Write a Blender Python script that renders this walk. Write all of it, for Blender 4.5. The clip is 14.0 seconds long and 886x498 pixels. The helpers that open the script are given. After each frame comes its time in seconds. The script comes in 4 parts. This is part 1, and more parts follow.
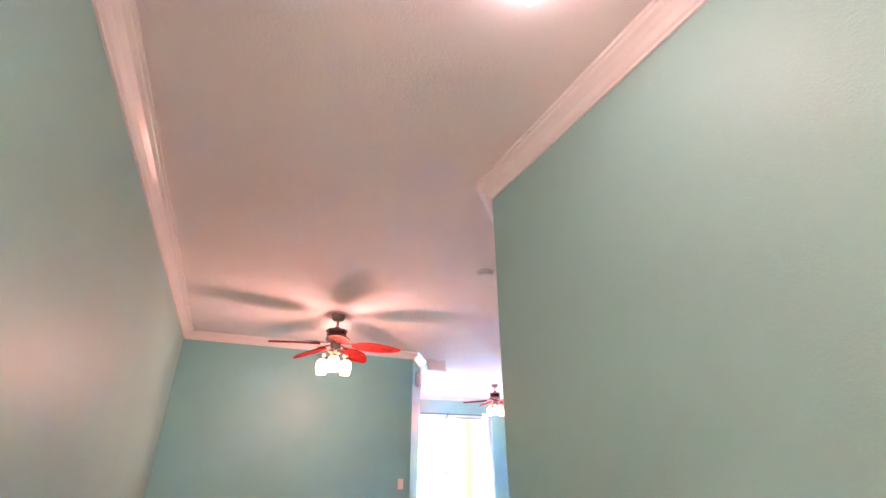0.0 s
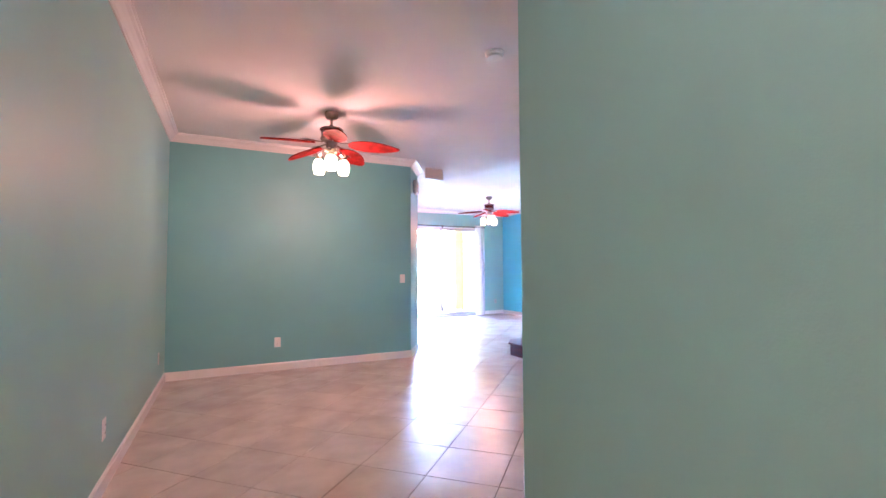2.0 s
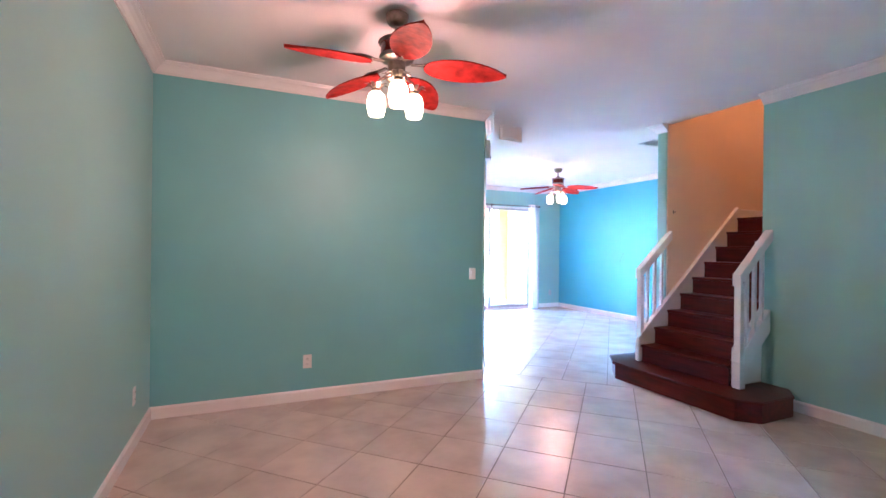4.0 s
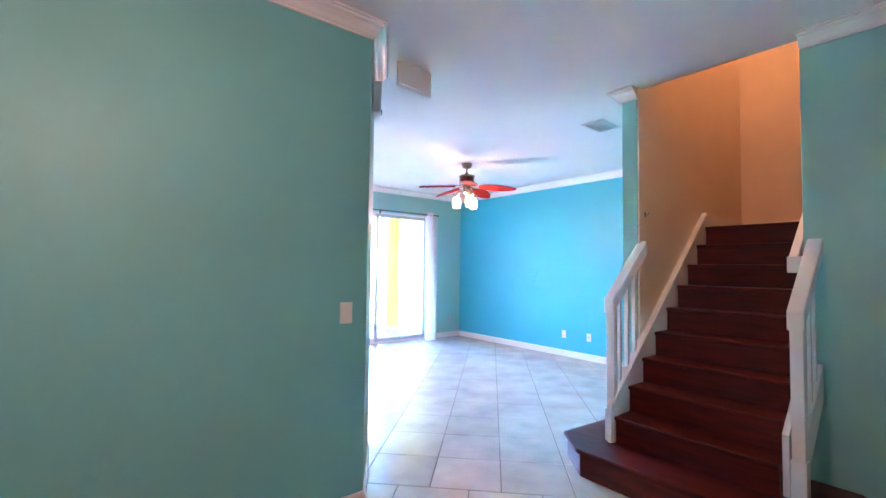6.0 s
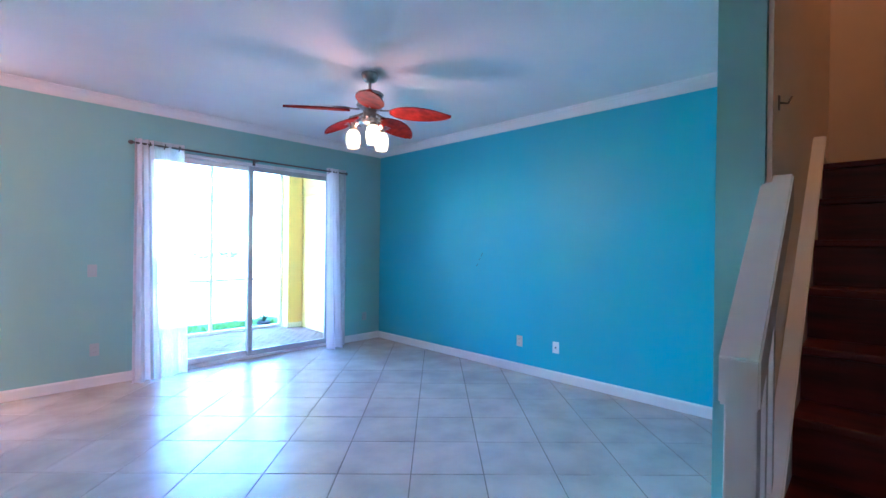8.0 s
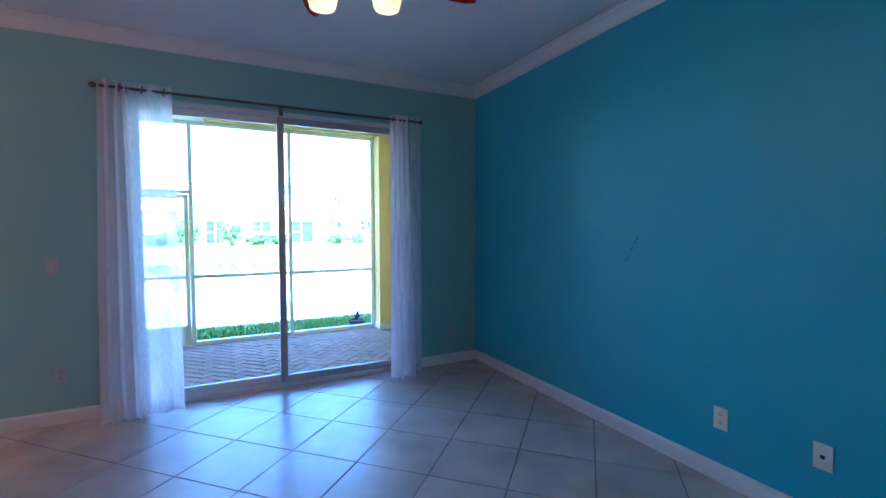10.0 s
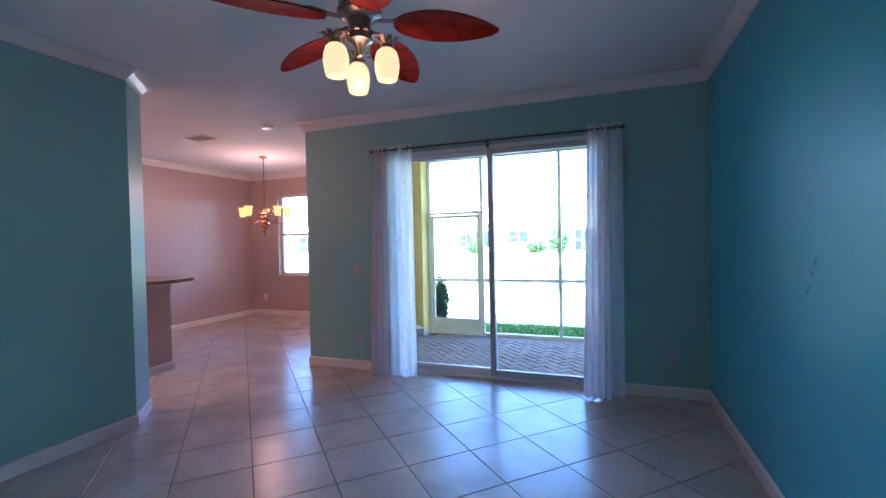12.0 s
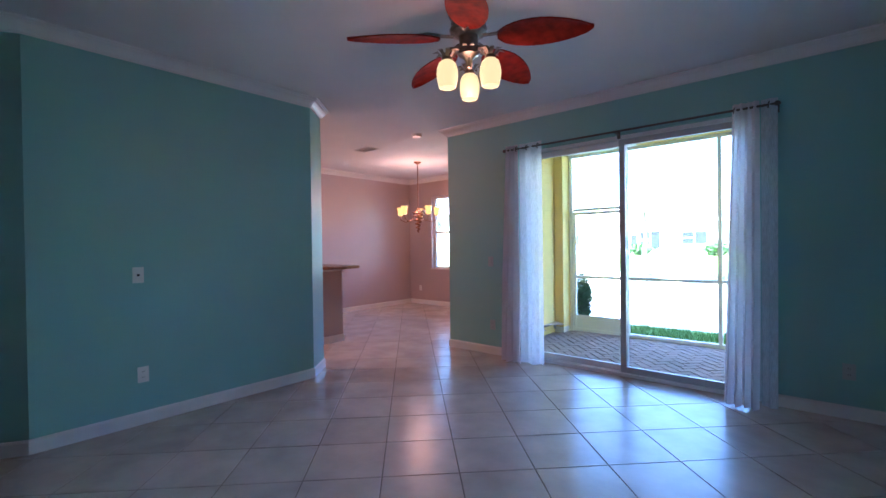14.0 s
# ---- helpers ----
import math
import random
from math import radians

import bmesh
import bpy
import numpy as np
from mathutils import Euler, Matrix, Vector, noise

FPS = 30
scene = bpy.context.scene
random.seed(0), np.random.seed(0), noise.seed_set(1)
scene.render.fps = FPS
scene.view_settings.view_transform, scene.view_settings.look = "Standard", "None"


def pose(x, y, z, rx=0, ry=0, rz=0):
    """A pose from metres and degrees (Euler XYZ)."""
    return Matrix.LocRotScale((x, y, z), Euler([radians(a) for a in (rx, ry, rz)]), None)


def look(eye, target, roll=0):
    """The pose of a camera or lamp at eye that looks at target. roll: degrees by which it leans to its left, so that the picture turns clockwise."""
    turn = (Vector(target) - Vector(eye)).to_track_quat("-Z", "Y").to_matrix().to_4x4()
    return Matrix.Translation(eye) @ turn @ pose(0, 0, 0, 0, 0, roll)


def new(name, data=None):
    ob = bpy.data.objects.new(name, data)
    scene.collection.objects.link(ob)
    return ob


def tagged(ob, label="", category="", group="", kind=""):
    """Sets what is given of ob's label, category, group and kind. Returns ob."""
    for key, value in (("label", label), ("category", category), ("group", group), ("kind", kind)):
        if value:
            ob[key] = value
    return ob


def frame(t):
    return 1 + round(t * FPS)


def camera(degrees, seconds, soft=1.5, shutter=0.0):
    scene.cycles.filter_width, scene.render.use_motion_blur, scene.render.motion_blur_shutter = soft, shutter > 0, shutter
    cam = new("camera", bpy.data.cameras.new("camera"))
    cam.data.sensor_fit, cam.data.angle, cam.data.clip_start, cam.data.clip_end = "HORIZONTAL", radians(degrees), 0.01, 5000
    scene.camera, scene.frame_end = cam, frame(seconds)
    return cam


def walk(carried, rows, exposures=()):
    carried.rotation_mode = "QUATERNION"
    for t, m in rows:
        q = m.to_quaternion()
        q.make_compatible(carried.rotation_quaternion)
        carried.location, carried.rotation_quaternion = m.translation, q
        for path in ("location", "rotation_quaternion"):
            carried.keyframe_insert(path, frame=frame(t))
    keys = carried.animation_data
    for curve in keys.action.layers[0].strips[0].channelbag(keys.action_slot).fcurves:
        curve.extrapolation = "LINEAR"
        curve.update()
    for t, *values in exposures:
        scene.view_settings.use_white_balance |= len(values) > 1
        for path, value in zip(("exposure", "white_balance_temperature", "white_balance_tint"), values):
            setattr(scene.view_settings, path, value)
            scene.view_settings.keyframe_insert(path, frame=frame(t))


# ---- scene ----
cam = camera(90.6, 14.0)
EXPO = [(0, 7.85, 5050, 43), (1.5, 7.65, 4800, 40), (2.5, 7.5, 4600, 36), (3.2, 7.5, 4500, 32), (5.5, 7.25, 4400, 20), (6.5, 6.95, 4300, 16), (7.2, 6.5, 4150, 13), (9.3, 4.7, 3980, 14), (10.5, 4.2, 4180, 16), (14, 4.25, 4550, 19)]
PATH = [
    (0, (0.051, -0.206, 1.414), (0.82, 1.432, 2.265), 0.0),
    (0.5, (0.003, -0.232, 1.357), (0.841, 1.493, 1.924), -0.3),
    (1, (0.036, -0.225, 1.289), (0.896, 1.55, 1.622), -0.2),
    (1.5, (0.006, -0.154, 1.236), (0.889, 1.631, 1.417), -0.2),
    (2, (0.058, 0.028, 1.204), (0.942, 1.82, 1.298), -0.3),
    (2.5, (0.1, 0.346, 1.237), (0.988, 2.138, 1.243), -0.1),
    (3, (0.133, 0.745, 1.259), (0.944, 2.573, 1.235), 0.1),
    (3.2, (0.122, 0.946, 1.278), (0.899, 2.789, 1.256), 0.1),
    (5.3, (0.577, 2.907, 1.342), (1.618, 4.613, 1.423), 0.9),
    (5.5, (0.73, 3.071, 1.317), (1.828, 4.74, 1.408), 0.6),
    (6, (1.14, 3.501, 1.335), (2.387, 5.062, 1.422), 0.8),
    (6.5, (1.611, 3.855, 1.352), (2.981, 5.311, 1.411), 0.6),
    (7, (2.053, 4.194, 1.361), (3.505, 5.57, 1.376), 0.5),
    (9.3, (3.976, 5.946, 1.338), (5.243, 7.49, 1.24), 0.3),
    (9.5, (4.141, 6.071, 1.343), (5.331, 7.675, 1.246), 0.2),
    (10, (4.593, 6.32, 1.333), (5.493, 8.104, 1.246), -0.2),
    (10.5, (5.056, 6.346, 1.356), (5.514, 8.292, 1.279), -0.6),
    (11, (5.51, 6.259, 1.331), (5.505, 8.258, 1.29), -1.0),
    (11.5, (5.851, 6.122, 1.366), (5.455, 8.083, 1.331), -1.1),
    (12, (6.107, 6.016, 1.382), (5.413, 7.892, 1.345), -1.2),
    (12.5, (6.298, 5.942, 1.356), (5.35, 7.703, 1.329), -1.0),
    (13, (6.39, 5.919, 1.315), (5.255, 7.566, 1.294), -0.9),
    (13.5, (6.449, 5.901, 1.295), (5.212, 7.473, 1.279), -0.8),
    (14, (6.502, 5.909, 1.289), (5.196, 7.423, 1.271), -0.8),
]
walk(cam, [(t, look(eye, target, roll)) for t, eye, target, roll in PATH],
     exposures=EXPO)

# ---- world, sun, lamps ----
SKY, SUN = 0.15, 5.0
world = bpy.data.worlds.new("sky")
scene.world = world
world.use_nodes = True
wn = world.node_tree.nodes
sky = wn.new("ShaderNodeTexSky")
sky.sky_type = 'NISHITA'
sky.sun_disc = False
sky.sun_elevation, sky.sun_rotation = radians(52), radians(215)
sky.dust_density = 4.0
wn["Background"].inputs[1].default_value = SKY
world.node_tree.links.new(sky.outputs[0], wn["Background"].inputs[0])


def lamp(name, kind, m, energy, color, size=0.1):
    d = bpy.data.lights.new(name, kind)
    d.energy, d.color = energy, color
    if kind == 'SUN':
        d.angle = radians(0.6)
    elif kind == 'AREA':
        d.shape, d.size = 'RECTANGLE', size
    else:
        d.shadow_soft_size = size
    ob = new(name, d)
    ob.matrix_world = m
    return ob


sun_from = Vector((math.sin(radians(215)) * math.cos(radians(52)), math.cos(radians(215)) * math.cos(radians(52)), math.sin(radians(52))))
lamp("sun", 'SUN', look(sun_from * 30, (0, 0, 0)), SUN, (1, 0.87, 0.70))
WARM = (1.0, 0.42, 0.21)

# ---- materials ----


def material(name, color, rough=0.5, metal=0.0, var=0.08, scale=6.0, bump=0.05, bscale=60.0, spec=0.5, color2=None, stretch=(1, 1, 1), rand=0.0, coat=0.0, trans=0.0, sheen=0.0):
    m = bpy.data.materials.new(name)
    m.use_nodes = True
    nt = m.node_tree
    n, l = nt.nodes, nt.links
    b = n["Principled BSDF"]
    tc = n.new("ShaderNodeNewGeometry")
    mp = n.new("ShaderNodeMapping")
    mp.inputs["Scale"].default_value = stretch
    l.new(tc.outputs["Position"], mp.inputs["Vector"])
    n1, n2 = n.new("ShaderNodeTexNoise"), n.new("ShaderNodeTexNoise")
    n1.inputs["Scale"].default_value, n2.inputs["Scale"].default_value = scale, bscale
    n1.inputs["Detail"].default_value = n2.inputs["Detail"].default_value = 5
    for k in (n1, n2):
        l.new(mp.outputs[0], k.inputs["Vector"])
    mix = n.new("ShaderNodeMix")
    mix.data_type = 'RGBA'
    c2 = color2 or tuple(c * (1 - 2 * var) for c in color)
    mix.inputs[6].default_value, mix.inputs[7].default_value = (*color, 1), (*c2, 1)
    rmp = n.new("ShaderNodeMapRange")
    rmp.inputs[1].default_value, rmp.inputs[2].default_value = 0.35, 0.7
    l.new(n1.outputs["Fac"], rmp.inputs[0])
    l.new(rmp.outputs[0], mix.inputs[0])
    out = mix.outputs[2]
    if rand:
        oi = n.new("ShaderNodeObjectInfo")
        hsv = n.new("ShaderNodeHueSaturation")
        r2 = n.new("ShaderNodeMapRange")
        r2.inputs[3].default_value, r2.inputs[4].default_value = 1 - rand, 1 + rand
        l.new(oi.outputs["Random"], r2.inputs[0])
        l.new(r2.outputs[0], hsv.inputs["Value"])
        l.new(out, hsv.inputs["Color"])
        out = hsv.outputs[0]
    l.new(out, b.inputs["Base Color"])
    rr = n.new("ShaderNodeMapRange")
    rr.inputs[3].default_value, rr.inputs[4].default_value = max(0.02, rough * 0.85), min(1, rough * 1.15)
    l.new(n2.outputs["Fac"], rr.inputs[0])
    l.new(rr.outputs[0], b.inputs["Roughness"])
    b.inputs["Metallic"].default_value = metal
    b.inputs["Specular IOR Level"].default_value = spec
    b.inputs["Coat Weight"].default_value = coat
    b.inputs["Coat Roughness"].default_value = 0.08
    b.inputs["Transmission Weight"].default_value = trans
    if bump:
        bp = n.new("ShaderNodeBump")
        bp.inputs["Strength"].default_value, bp.inputs["Distance"].default_value = bump, 0.01
        l.new(n2.outputs["Fac"], bp.inputs["Height"])
        l.new(bp.outputs[0], b.inputs["Normal"])
    return m


def glowing(name, color, strength, base=(0.9, 0.85, 0.75)):
    m = material(name, base, 0.25, var=0.02)
    b = m.node_tree.nodes["Principled BSDF"]
    b.inputs["Emission Color"].default_value = (*color, 1)
    b.inputs["Emission Strength"].default_value = strength
    return m


def cloth(name, color, through_amount, clear):
    """Thin woven fabric: diffuse, translucent and partly open."""
    m = bpy.data.materials.new(name)
    m.use_nodes = True
    n, l = m.node_tree.nodes, m.node_tree.links
    n.remove(n["Principled BSDF"])
    d, t, c = n.new("ShaderNodeBsdfDiffuse"), n.new("ShaderNodeBsdfTranslucent"), n.new("ShaderNodeBsdfTransparent")
    g = n.new("ShaderNodeNewGeometry")
    w = n.new("ShaderNodeTexNoise")
    w.inputs["Scale"].default_value = 260
    mp = n.new("ShaderNodeMapping")
    mp.inputs["Scale"].default_value = (1, 1, 0.08)
    l.new(g.outputs["Position"], mp.inputs[0])
    l.new(mp.outputs[0], w.inputs["Vector"])
    bp = n.new("ShaderNodeBump")
    bp.inputs["Strength"].default_value, bp.inputs["Distance"].default_value = 0.15, 0.005
    l.new(w.outputs["Fac"], bp.inputs["Height"])
    for k in (d, t):
        k.inputs["Color"].default_value = (*color, 1)
        l.new(bp.outputs[0], k.inputs["Normal"])
    m1, m2 = n.new("ShaderNodeMixShader"), n.new("ShaderNodeMixShader")
    m1.inputs[0].default_value = through_amount
    r = n.new("ShaderNodeMapRange")
    r.inputs[1].default_value, r.inputs[2].default_value = 0.3, 0.7
    r.inputs[3].default_value, r.inputs[4].default_value = clear * 0.6, clear * 1.4
    l.new(w.outputs["Fac"], r.inputs[0])
    l.new(r.outputs[0], m2.inputs[0])
    l.new(d.outputs[0], m1.inputs[1])
    l.new(t.outputs[0], m1.inputs[2])
    l.new(m1.outputs[0], m2.inputs[1])
    l.new(c.outputs[0], m2.inputs[2])
    l.new(m2.outputs[0], n["Material Output"].inputs[0])
    return m


AQUA = material("pale aqua eggshell paint", (0.30, 0.53, 0.50), 0.46, var=0.02, scale=1.5, bump=0.10, bscale=140, spec=0.5)
TEAL = material("teal eggshell paint", (0.115, 0.48, 0.61), 0.44, var=0.03, scale=1.5, bump=0.10, bscale=140, spec=0.5)
MID = material("soft teal eggshell paint", (0.20, 0.48, 0.50), 0.48, spec=0.4, var=0.03, scale=1.5, bump=0.08, bscale=140)
TAUPE = material("rosy taupe eggshell paint", (0.50, 0.405, 0.385), 0.29, var=0.03, scale=1.5, bump=0.10, bscale=140)
CREAM = material("cream eggshell paint", (0.72, 0.58, 0.42), 0.45, var=0.03, scale=1.5, bump=0.10, bscale=140)
CEIL = material("flat white ceiling paint", (0.80, 0.78, 0.76), 0.9, var=0.02, scale=2, bump=0.25, bscale=90, spec=0.2)
TRIM = material("white semi-gloss trim paint", (0.80, 0.79, 0.77), 0.25, var=0.02, scale=4, bump=0.03, bscale=40)
TILE = material("glazed beige porcelain", (0.60, 0.53, 0.45), 0.25, var=0.08, scale=3.5, bump=0.0, bscale=3, color2=(0.47, 0.41, 0.35), rand=0.06)
GROUT = material("grey-brown grout", (0.20, 0.17, 0.14), 0.9, var=0.1, scale=20, bump=0.3, bscale=200)
CHERRY = material("dark cherry-stained wood", (0.10, 0.009, 0.006), 0.38, spec=0.28, var=0.2, scale=7, bump=0.0, bscale=30, color2=(0.04, 0.006, 0.004), stretch=(4, 0.5, 4), coat=0.02, rand=0.12)
SCUFF = material("dark scuffed paint", (0.07, 0.24, 0.30), 0.6, var=0.2, scale=60, bump=0.05)
PLASTIC = material("white switch plastic", (0.78, 0.76, 0.72), 0.35, var=0.01, bump=0)
WALLTONED = material("wall-toned switch plastic", (0.44, 0.48, 0.47), 0.4, var=0.02, bump=0)
DARK = material("near-black fill", (0.03, 0.03, 0.03), 0.6, var=0.05, bump=0)
BACK = material("grey vent backing", (0.66, 0.66, 0.66), 0.6, var=0.05, bump=0)
PEWTER = material("antique pewter", (0.36, 0.30, 0.25), 0.32, metal=1.0, var=0.2, scale=30, bump=0.1, bscale=80)
BRONZE = material("brushed bronze", (0.32, 0.15, 0.08), 0.35, metal=1.0, var=0.2, scale=30, bump=0.1, bscale=80)
BLADE = material("mahogany-red palm-leaf blade", (0.32, 0.018, 0.004), 0.6, var=0.25, scale=16, bump=0.15, bscale=45, color2=(0.14, 0.008, 0.003), spec=0.12)
MOTOR = material("dark mahogany-red enamel", (0.10, 0.012, 0.010), 0.2, var=0.15, scale=20, bump=0.02, coat=0.5)
SHADE = glowing("lit amber-white glass", (1.0, 0.62, 0.20), 0.07, (0.32, 0.24, 0.13))
AMBER = glowing("lit amber glass", (1.0, 0.42, 0.08), 0.11, (0.40, 0.20, 0.07))
OPAL = glowing("lit opal glass", (1.0, 0.72, 0.45), 0.05)
ALU = material("white-coated aluminium", (0.80, 0.80, 0.80), 0.4, metal=0.0, var=0.03, bump=0.02)
GREYALU = material("grey anodised aluminium", (0.50, 0.51, 0.53), 0.38, metal=0.2, var=0.05, bump=0.02)
STEEL = material("dark nickel", (0.18, 0.16, 0.15), 0.35, metal=1.0, var=0.1, bump=0.02)
SHEER = cloth("white sheer linen", (0.88, 0.87, 0.90), 0.65, 0.30)
DRAPE = cloth("off-white linen drape", (0.78, 0.73, 0.75), 0.32, 0.03)
YELLOW = material("yellow stucco", (0.80, 0.60, 0.18), 0.85, var=0.05, bump=0.4, bscale=120)
PAVER = material("grey concrete paver", (0.27, 0.205, 0.165), 0.85, var=0.15, scale=30, bump=0.4, bscale=180, rand=0.15)
SAND = material("joint sand", (0.06, 0.05, 0.045), 0.95, var=0.1, bump=0.3)
GRASS = material("lawn green", (0.13, 0.23, 0.02), 0.8, var=0.25, scale=14, bump=0.5, bscale=120, color2=(0.08, 0.16, 0.015))
WATER = material("pond water", (0.10, 0.13, 0.12), 0.05, var=0.1, scale=0.4, bump=0.12, bscale=2.5)
STUCCO = material("pale stucco", (0.75, 0.70, 0.62), 0.9, var=0.05, scale=1, bump=0.2)
ROOF = material("pale roof tile", (0.52, 0.45, 0.40), 0.85, var=0.15, scale=3, bump=0.4, bscale=6)
LEAF = material("shrub leaves", (0.07, 0.13, 0.03), 0.6, var=0.3, scale=10, bump=0.1, rand=0.15)
BARK = material("palm bark", (0.22, 0.18, 0.14), 0.9, var=0.2, scale=10, bump=0.4)
BLACKGLASS = material("dark pane of windows and porches", (0.03, 0.035, 0.04), 0.08, var=0.1, bump=0)
GRANITE = material("brown granite", (0.42, 0.25, 0.15), 0.18, var=0.3, scale=70, bump=0.02, color2=(0.22, 0.13, 0.08))

GLASS = bpy.data.materials.new("clear glass")
GLASS.use_nodes = True
_n, _l = GLASS.node_tree.nodes, GLASS.node_tree.links
_n.remove(_n["Principled BSDF"])
_t, _g, _f, _m = _n.new("ShaderNodeBsdfTransparent"), _n.new("ShaderNodeBsdfGlossy"), _n.new("ShaderNodeFresnel"), _n.new("ShaderNodeMixShader")
_t.inputs[0].default_value = (0.93, 0.96, 0.95, 1)
_g.inputs["Roughness"].default_value = 0.01
_f.inputs[0].default_value = 1.45
_l.new(_f.outputs[0], _m.inputs[0])
_l.new(_t.outputs[0], _m.inputs[1])
_l.new(_g.outputs[0], _m.inputs[2])
_l.new(_m.outputs[0], _n["Material Output"].inputs[0])

# ---- mesh helpers ----


def part(name, bm, mat, parent=None, label="", smooth=False):
    me = bpy.data.meshes.new(name)
    bmesh.ops.recalc_face_normals(bm, faces=bm.faces)
    bm.to_mesh(me)
    bm.free()
    me.materials.append(mat)
    if smooth:
        for p in me.polygons:
            p.use_smooth = True
        me.set_sharp_from_angle(angle=radians(35))
    ob = new(name, me)
    if parent:
        ob.parent = parent
    if label:
        ob["label"] = label
    return ob


def empty(name, m=None, **tags):
    ob = new(name)
    ob.empty_display_size = 0.05
    if m is not None:
        ob.matrix_world = m
    return tagged(ob, **tags)


def add_box(bm, x0, y0, z0, x1, y1, z1, bevel=0.0, m=None):
    r = bmesh.ops.create_cube(bm, size=1)
    vs = r["verts"]
    for v in vs:
        v.co = Vector(((x0, x1)[v.co.x > 0], (y0, y1)[v.co.y > 0], (z0, z1)[v.co.z > 0]))
    if bevel:
        es = list({e for v in vs for e in v.link_edges})
        vs = list({v for f in bmesh.ops.bevel(bm, geom=es, offset=bevel, segments=2, affect='EDGES', profile=0.6)["faces"] for v in f.verts} | {v for v in vs if v.is_valid})
    if m is not None:
        for v in vs:
            v.co = m @ v.co
    return bm


def box(x0, y0, z0, x1, y1, z1, bevel=0.0, m=None):
    return add_box(bmesh.new(), x0, y0, z0, x1, y1, z1, bevel, m)


def lathe(profile, seg=28, m=None, bm=None):
    """Spin (radius, z) round the z axis."""
    bm = bm or bmesh.new()
    rings = []
    for r, z in profile:
        ring = []
        for i in range(seg):
            a = 2 * math.pi * i / seg
            p = Vector((r * math.cos(a), r * math.sin(a), z))
            ring.append(bm.verts.new(m @ p if m is not None else p))
        rings.append(ring)
    for a, b in zip(rings, rings[1:]):
        for i in range(seg):
            bm.faces.new((a[i], a[(i + 1) % seg], b[(i + 1) % seg], b[i]))
    bm.faces.new(rings[0][::-1])
    bm.faces.new(rings[-1])
    return bm


def tube(points, radius, seg=10, bm=None):
    """A round bar along points; radius may be one number or one for each point."""
    bm = bm or bmesh.new()
    pts = [Vector(p) for p in points]
    rad = radius if isinstance(radius, (list, tuple)) else [radius] * len(pts)
    rings, up = [], None
    for i, p in enumerate(pts):
        d = (pts[min(i + 1, len(pts) - 1)] - pts[max(i - 1, 0)]).normalized()
        if up is None:
            up = d.orthogonal().normalized()
        up = (up - d * up.dot(d)).normalized()
        side = d.cross(up)
        rings.append([bm.verts.new(p + rad[i] * (math.cos(2 * math.pi * k / seg) * up + math.sin(2 * math.pi * k / seg) * side)) for k in range(seg)])
    for a, b in zip(rings, rings[1:]):
        for k in range(seg):
            bm.faces.new((a[k], a[(k + 1) % seg], b[(k + 1) % seg], b[k]))
    bm.faces.new(rings[0][::-1])
    bm.faces.new(rings[-1])
    return bm


def prism(poly, z0, z1, bm=None, m=None):
    """A flat polygon raised from z0 to z1."""
    bm = bm or bmesh.new()
    f = (lambda v: m @ v) if m is not None else (lambda v: v)
    lo = [bm.verts.new(f(Vector((x, y, z0)))) for x, y in poly]
    hi = [bm.verts.new(f(Vector((x, y, z1)))) for x, y in poly]
    bm.faces.new(lo[::-1])
    bm.faces.new(hi)
    k = len(poly)
    for i in range(k):
        bm.faces.new((lo[i], lo[(i + 1) % k], hi[(i + 1) % k], hi[i]))
    return bm


def sweep(path, profile, z):
    """Run a moulding's profile of (out, up) along wall faces, mitred, the room on the path's left."""
    bm = bmesh.new()
    pts = [Vector(p) for p in path]
    rings = []
    for i, p in enumerate(pts):
        ds = []
        if i:
            ds.append((p - pts[i - 1]).normalized())
        if i < len(pts) - 1:
            ds.append((pts[i + 1] - p).normalized())
        ns = [Vector((-d.y, d.x)) for d in ds]
        n = sum(ns, Vector((0, 0))).normalized()
        n = n / max(0.3, n.dot(ns[0]))
        rings.append([bm.verts.new((p.x + n.x * o, p.y + n.y * o, z + u)) for o, u in profile])
    k = len(profile)
    for a, b in zip(rings, rings[1:]):
        for j in range(k):
            bm.faces.new((a[j], a[(j + 1) % k], b[(j + 1) % k], b[j]))
    bm.faces.new(rings[0])
    bm.faces.new(rings[-1][::-1])
    return bm


# ---- the plan ----
H = 2.74                    # ceiling
XW, XH = -0.535, 1.146      # hall: west and east faces
YA, XA = 5.715, 2.36        # north wall of the front room and its east end
XL, YL0, YL1 = 2.705, 6.28, 8.335   # west wall of the living room
XE, YN, XO = 6.915, 10.177, 2.925   # east and north walls, end of the north wall
XS, YS0, YS1 = 4.36, 4.18, 5.16     # stair: opening plane, south and north side
YB = 12.93                  # breakfast nook's window wall
YBACK = -2.6
T = 0.12


def wall(name, p, q, mat, label, z0=-0.05, z1=H + 0.1, t=T, ext=(0, 0)):
    """A wall whose room face runs from p to q, the room on the left."""
    p, q = Vector(p), Vector(q)
    d = (q - p).normalized()
    n = Vector((d.y, -d.x))
    p, q = p - d * ext[0], q + d * ext[1]
    return tagged(part(name, prism([p, q, q + n * t, p + n * t], z0, z1), mat), label, "wall", kind="structure")


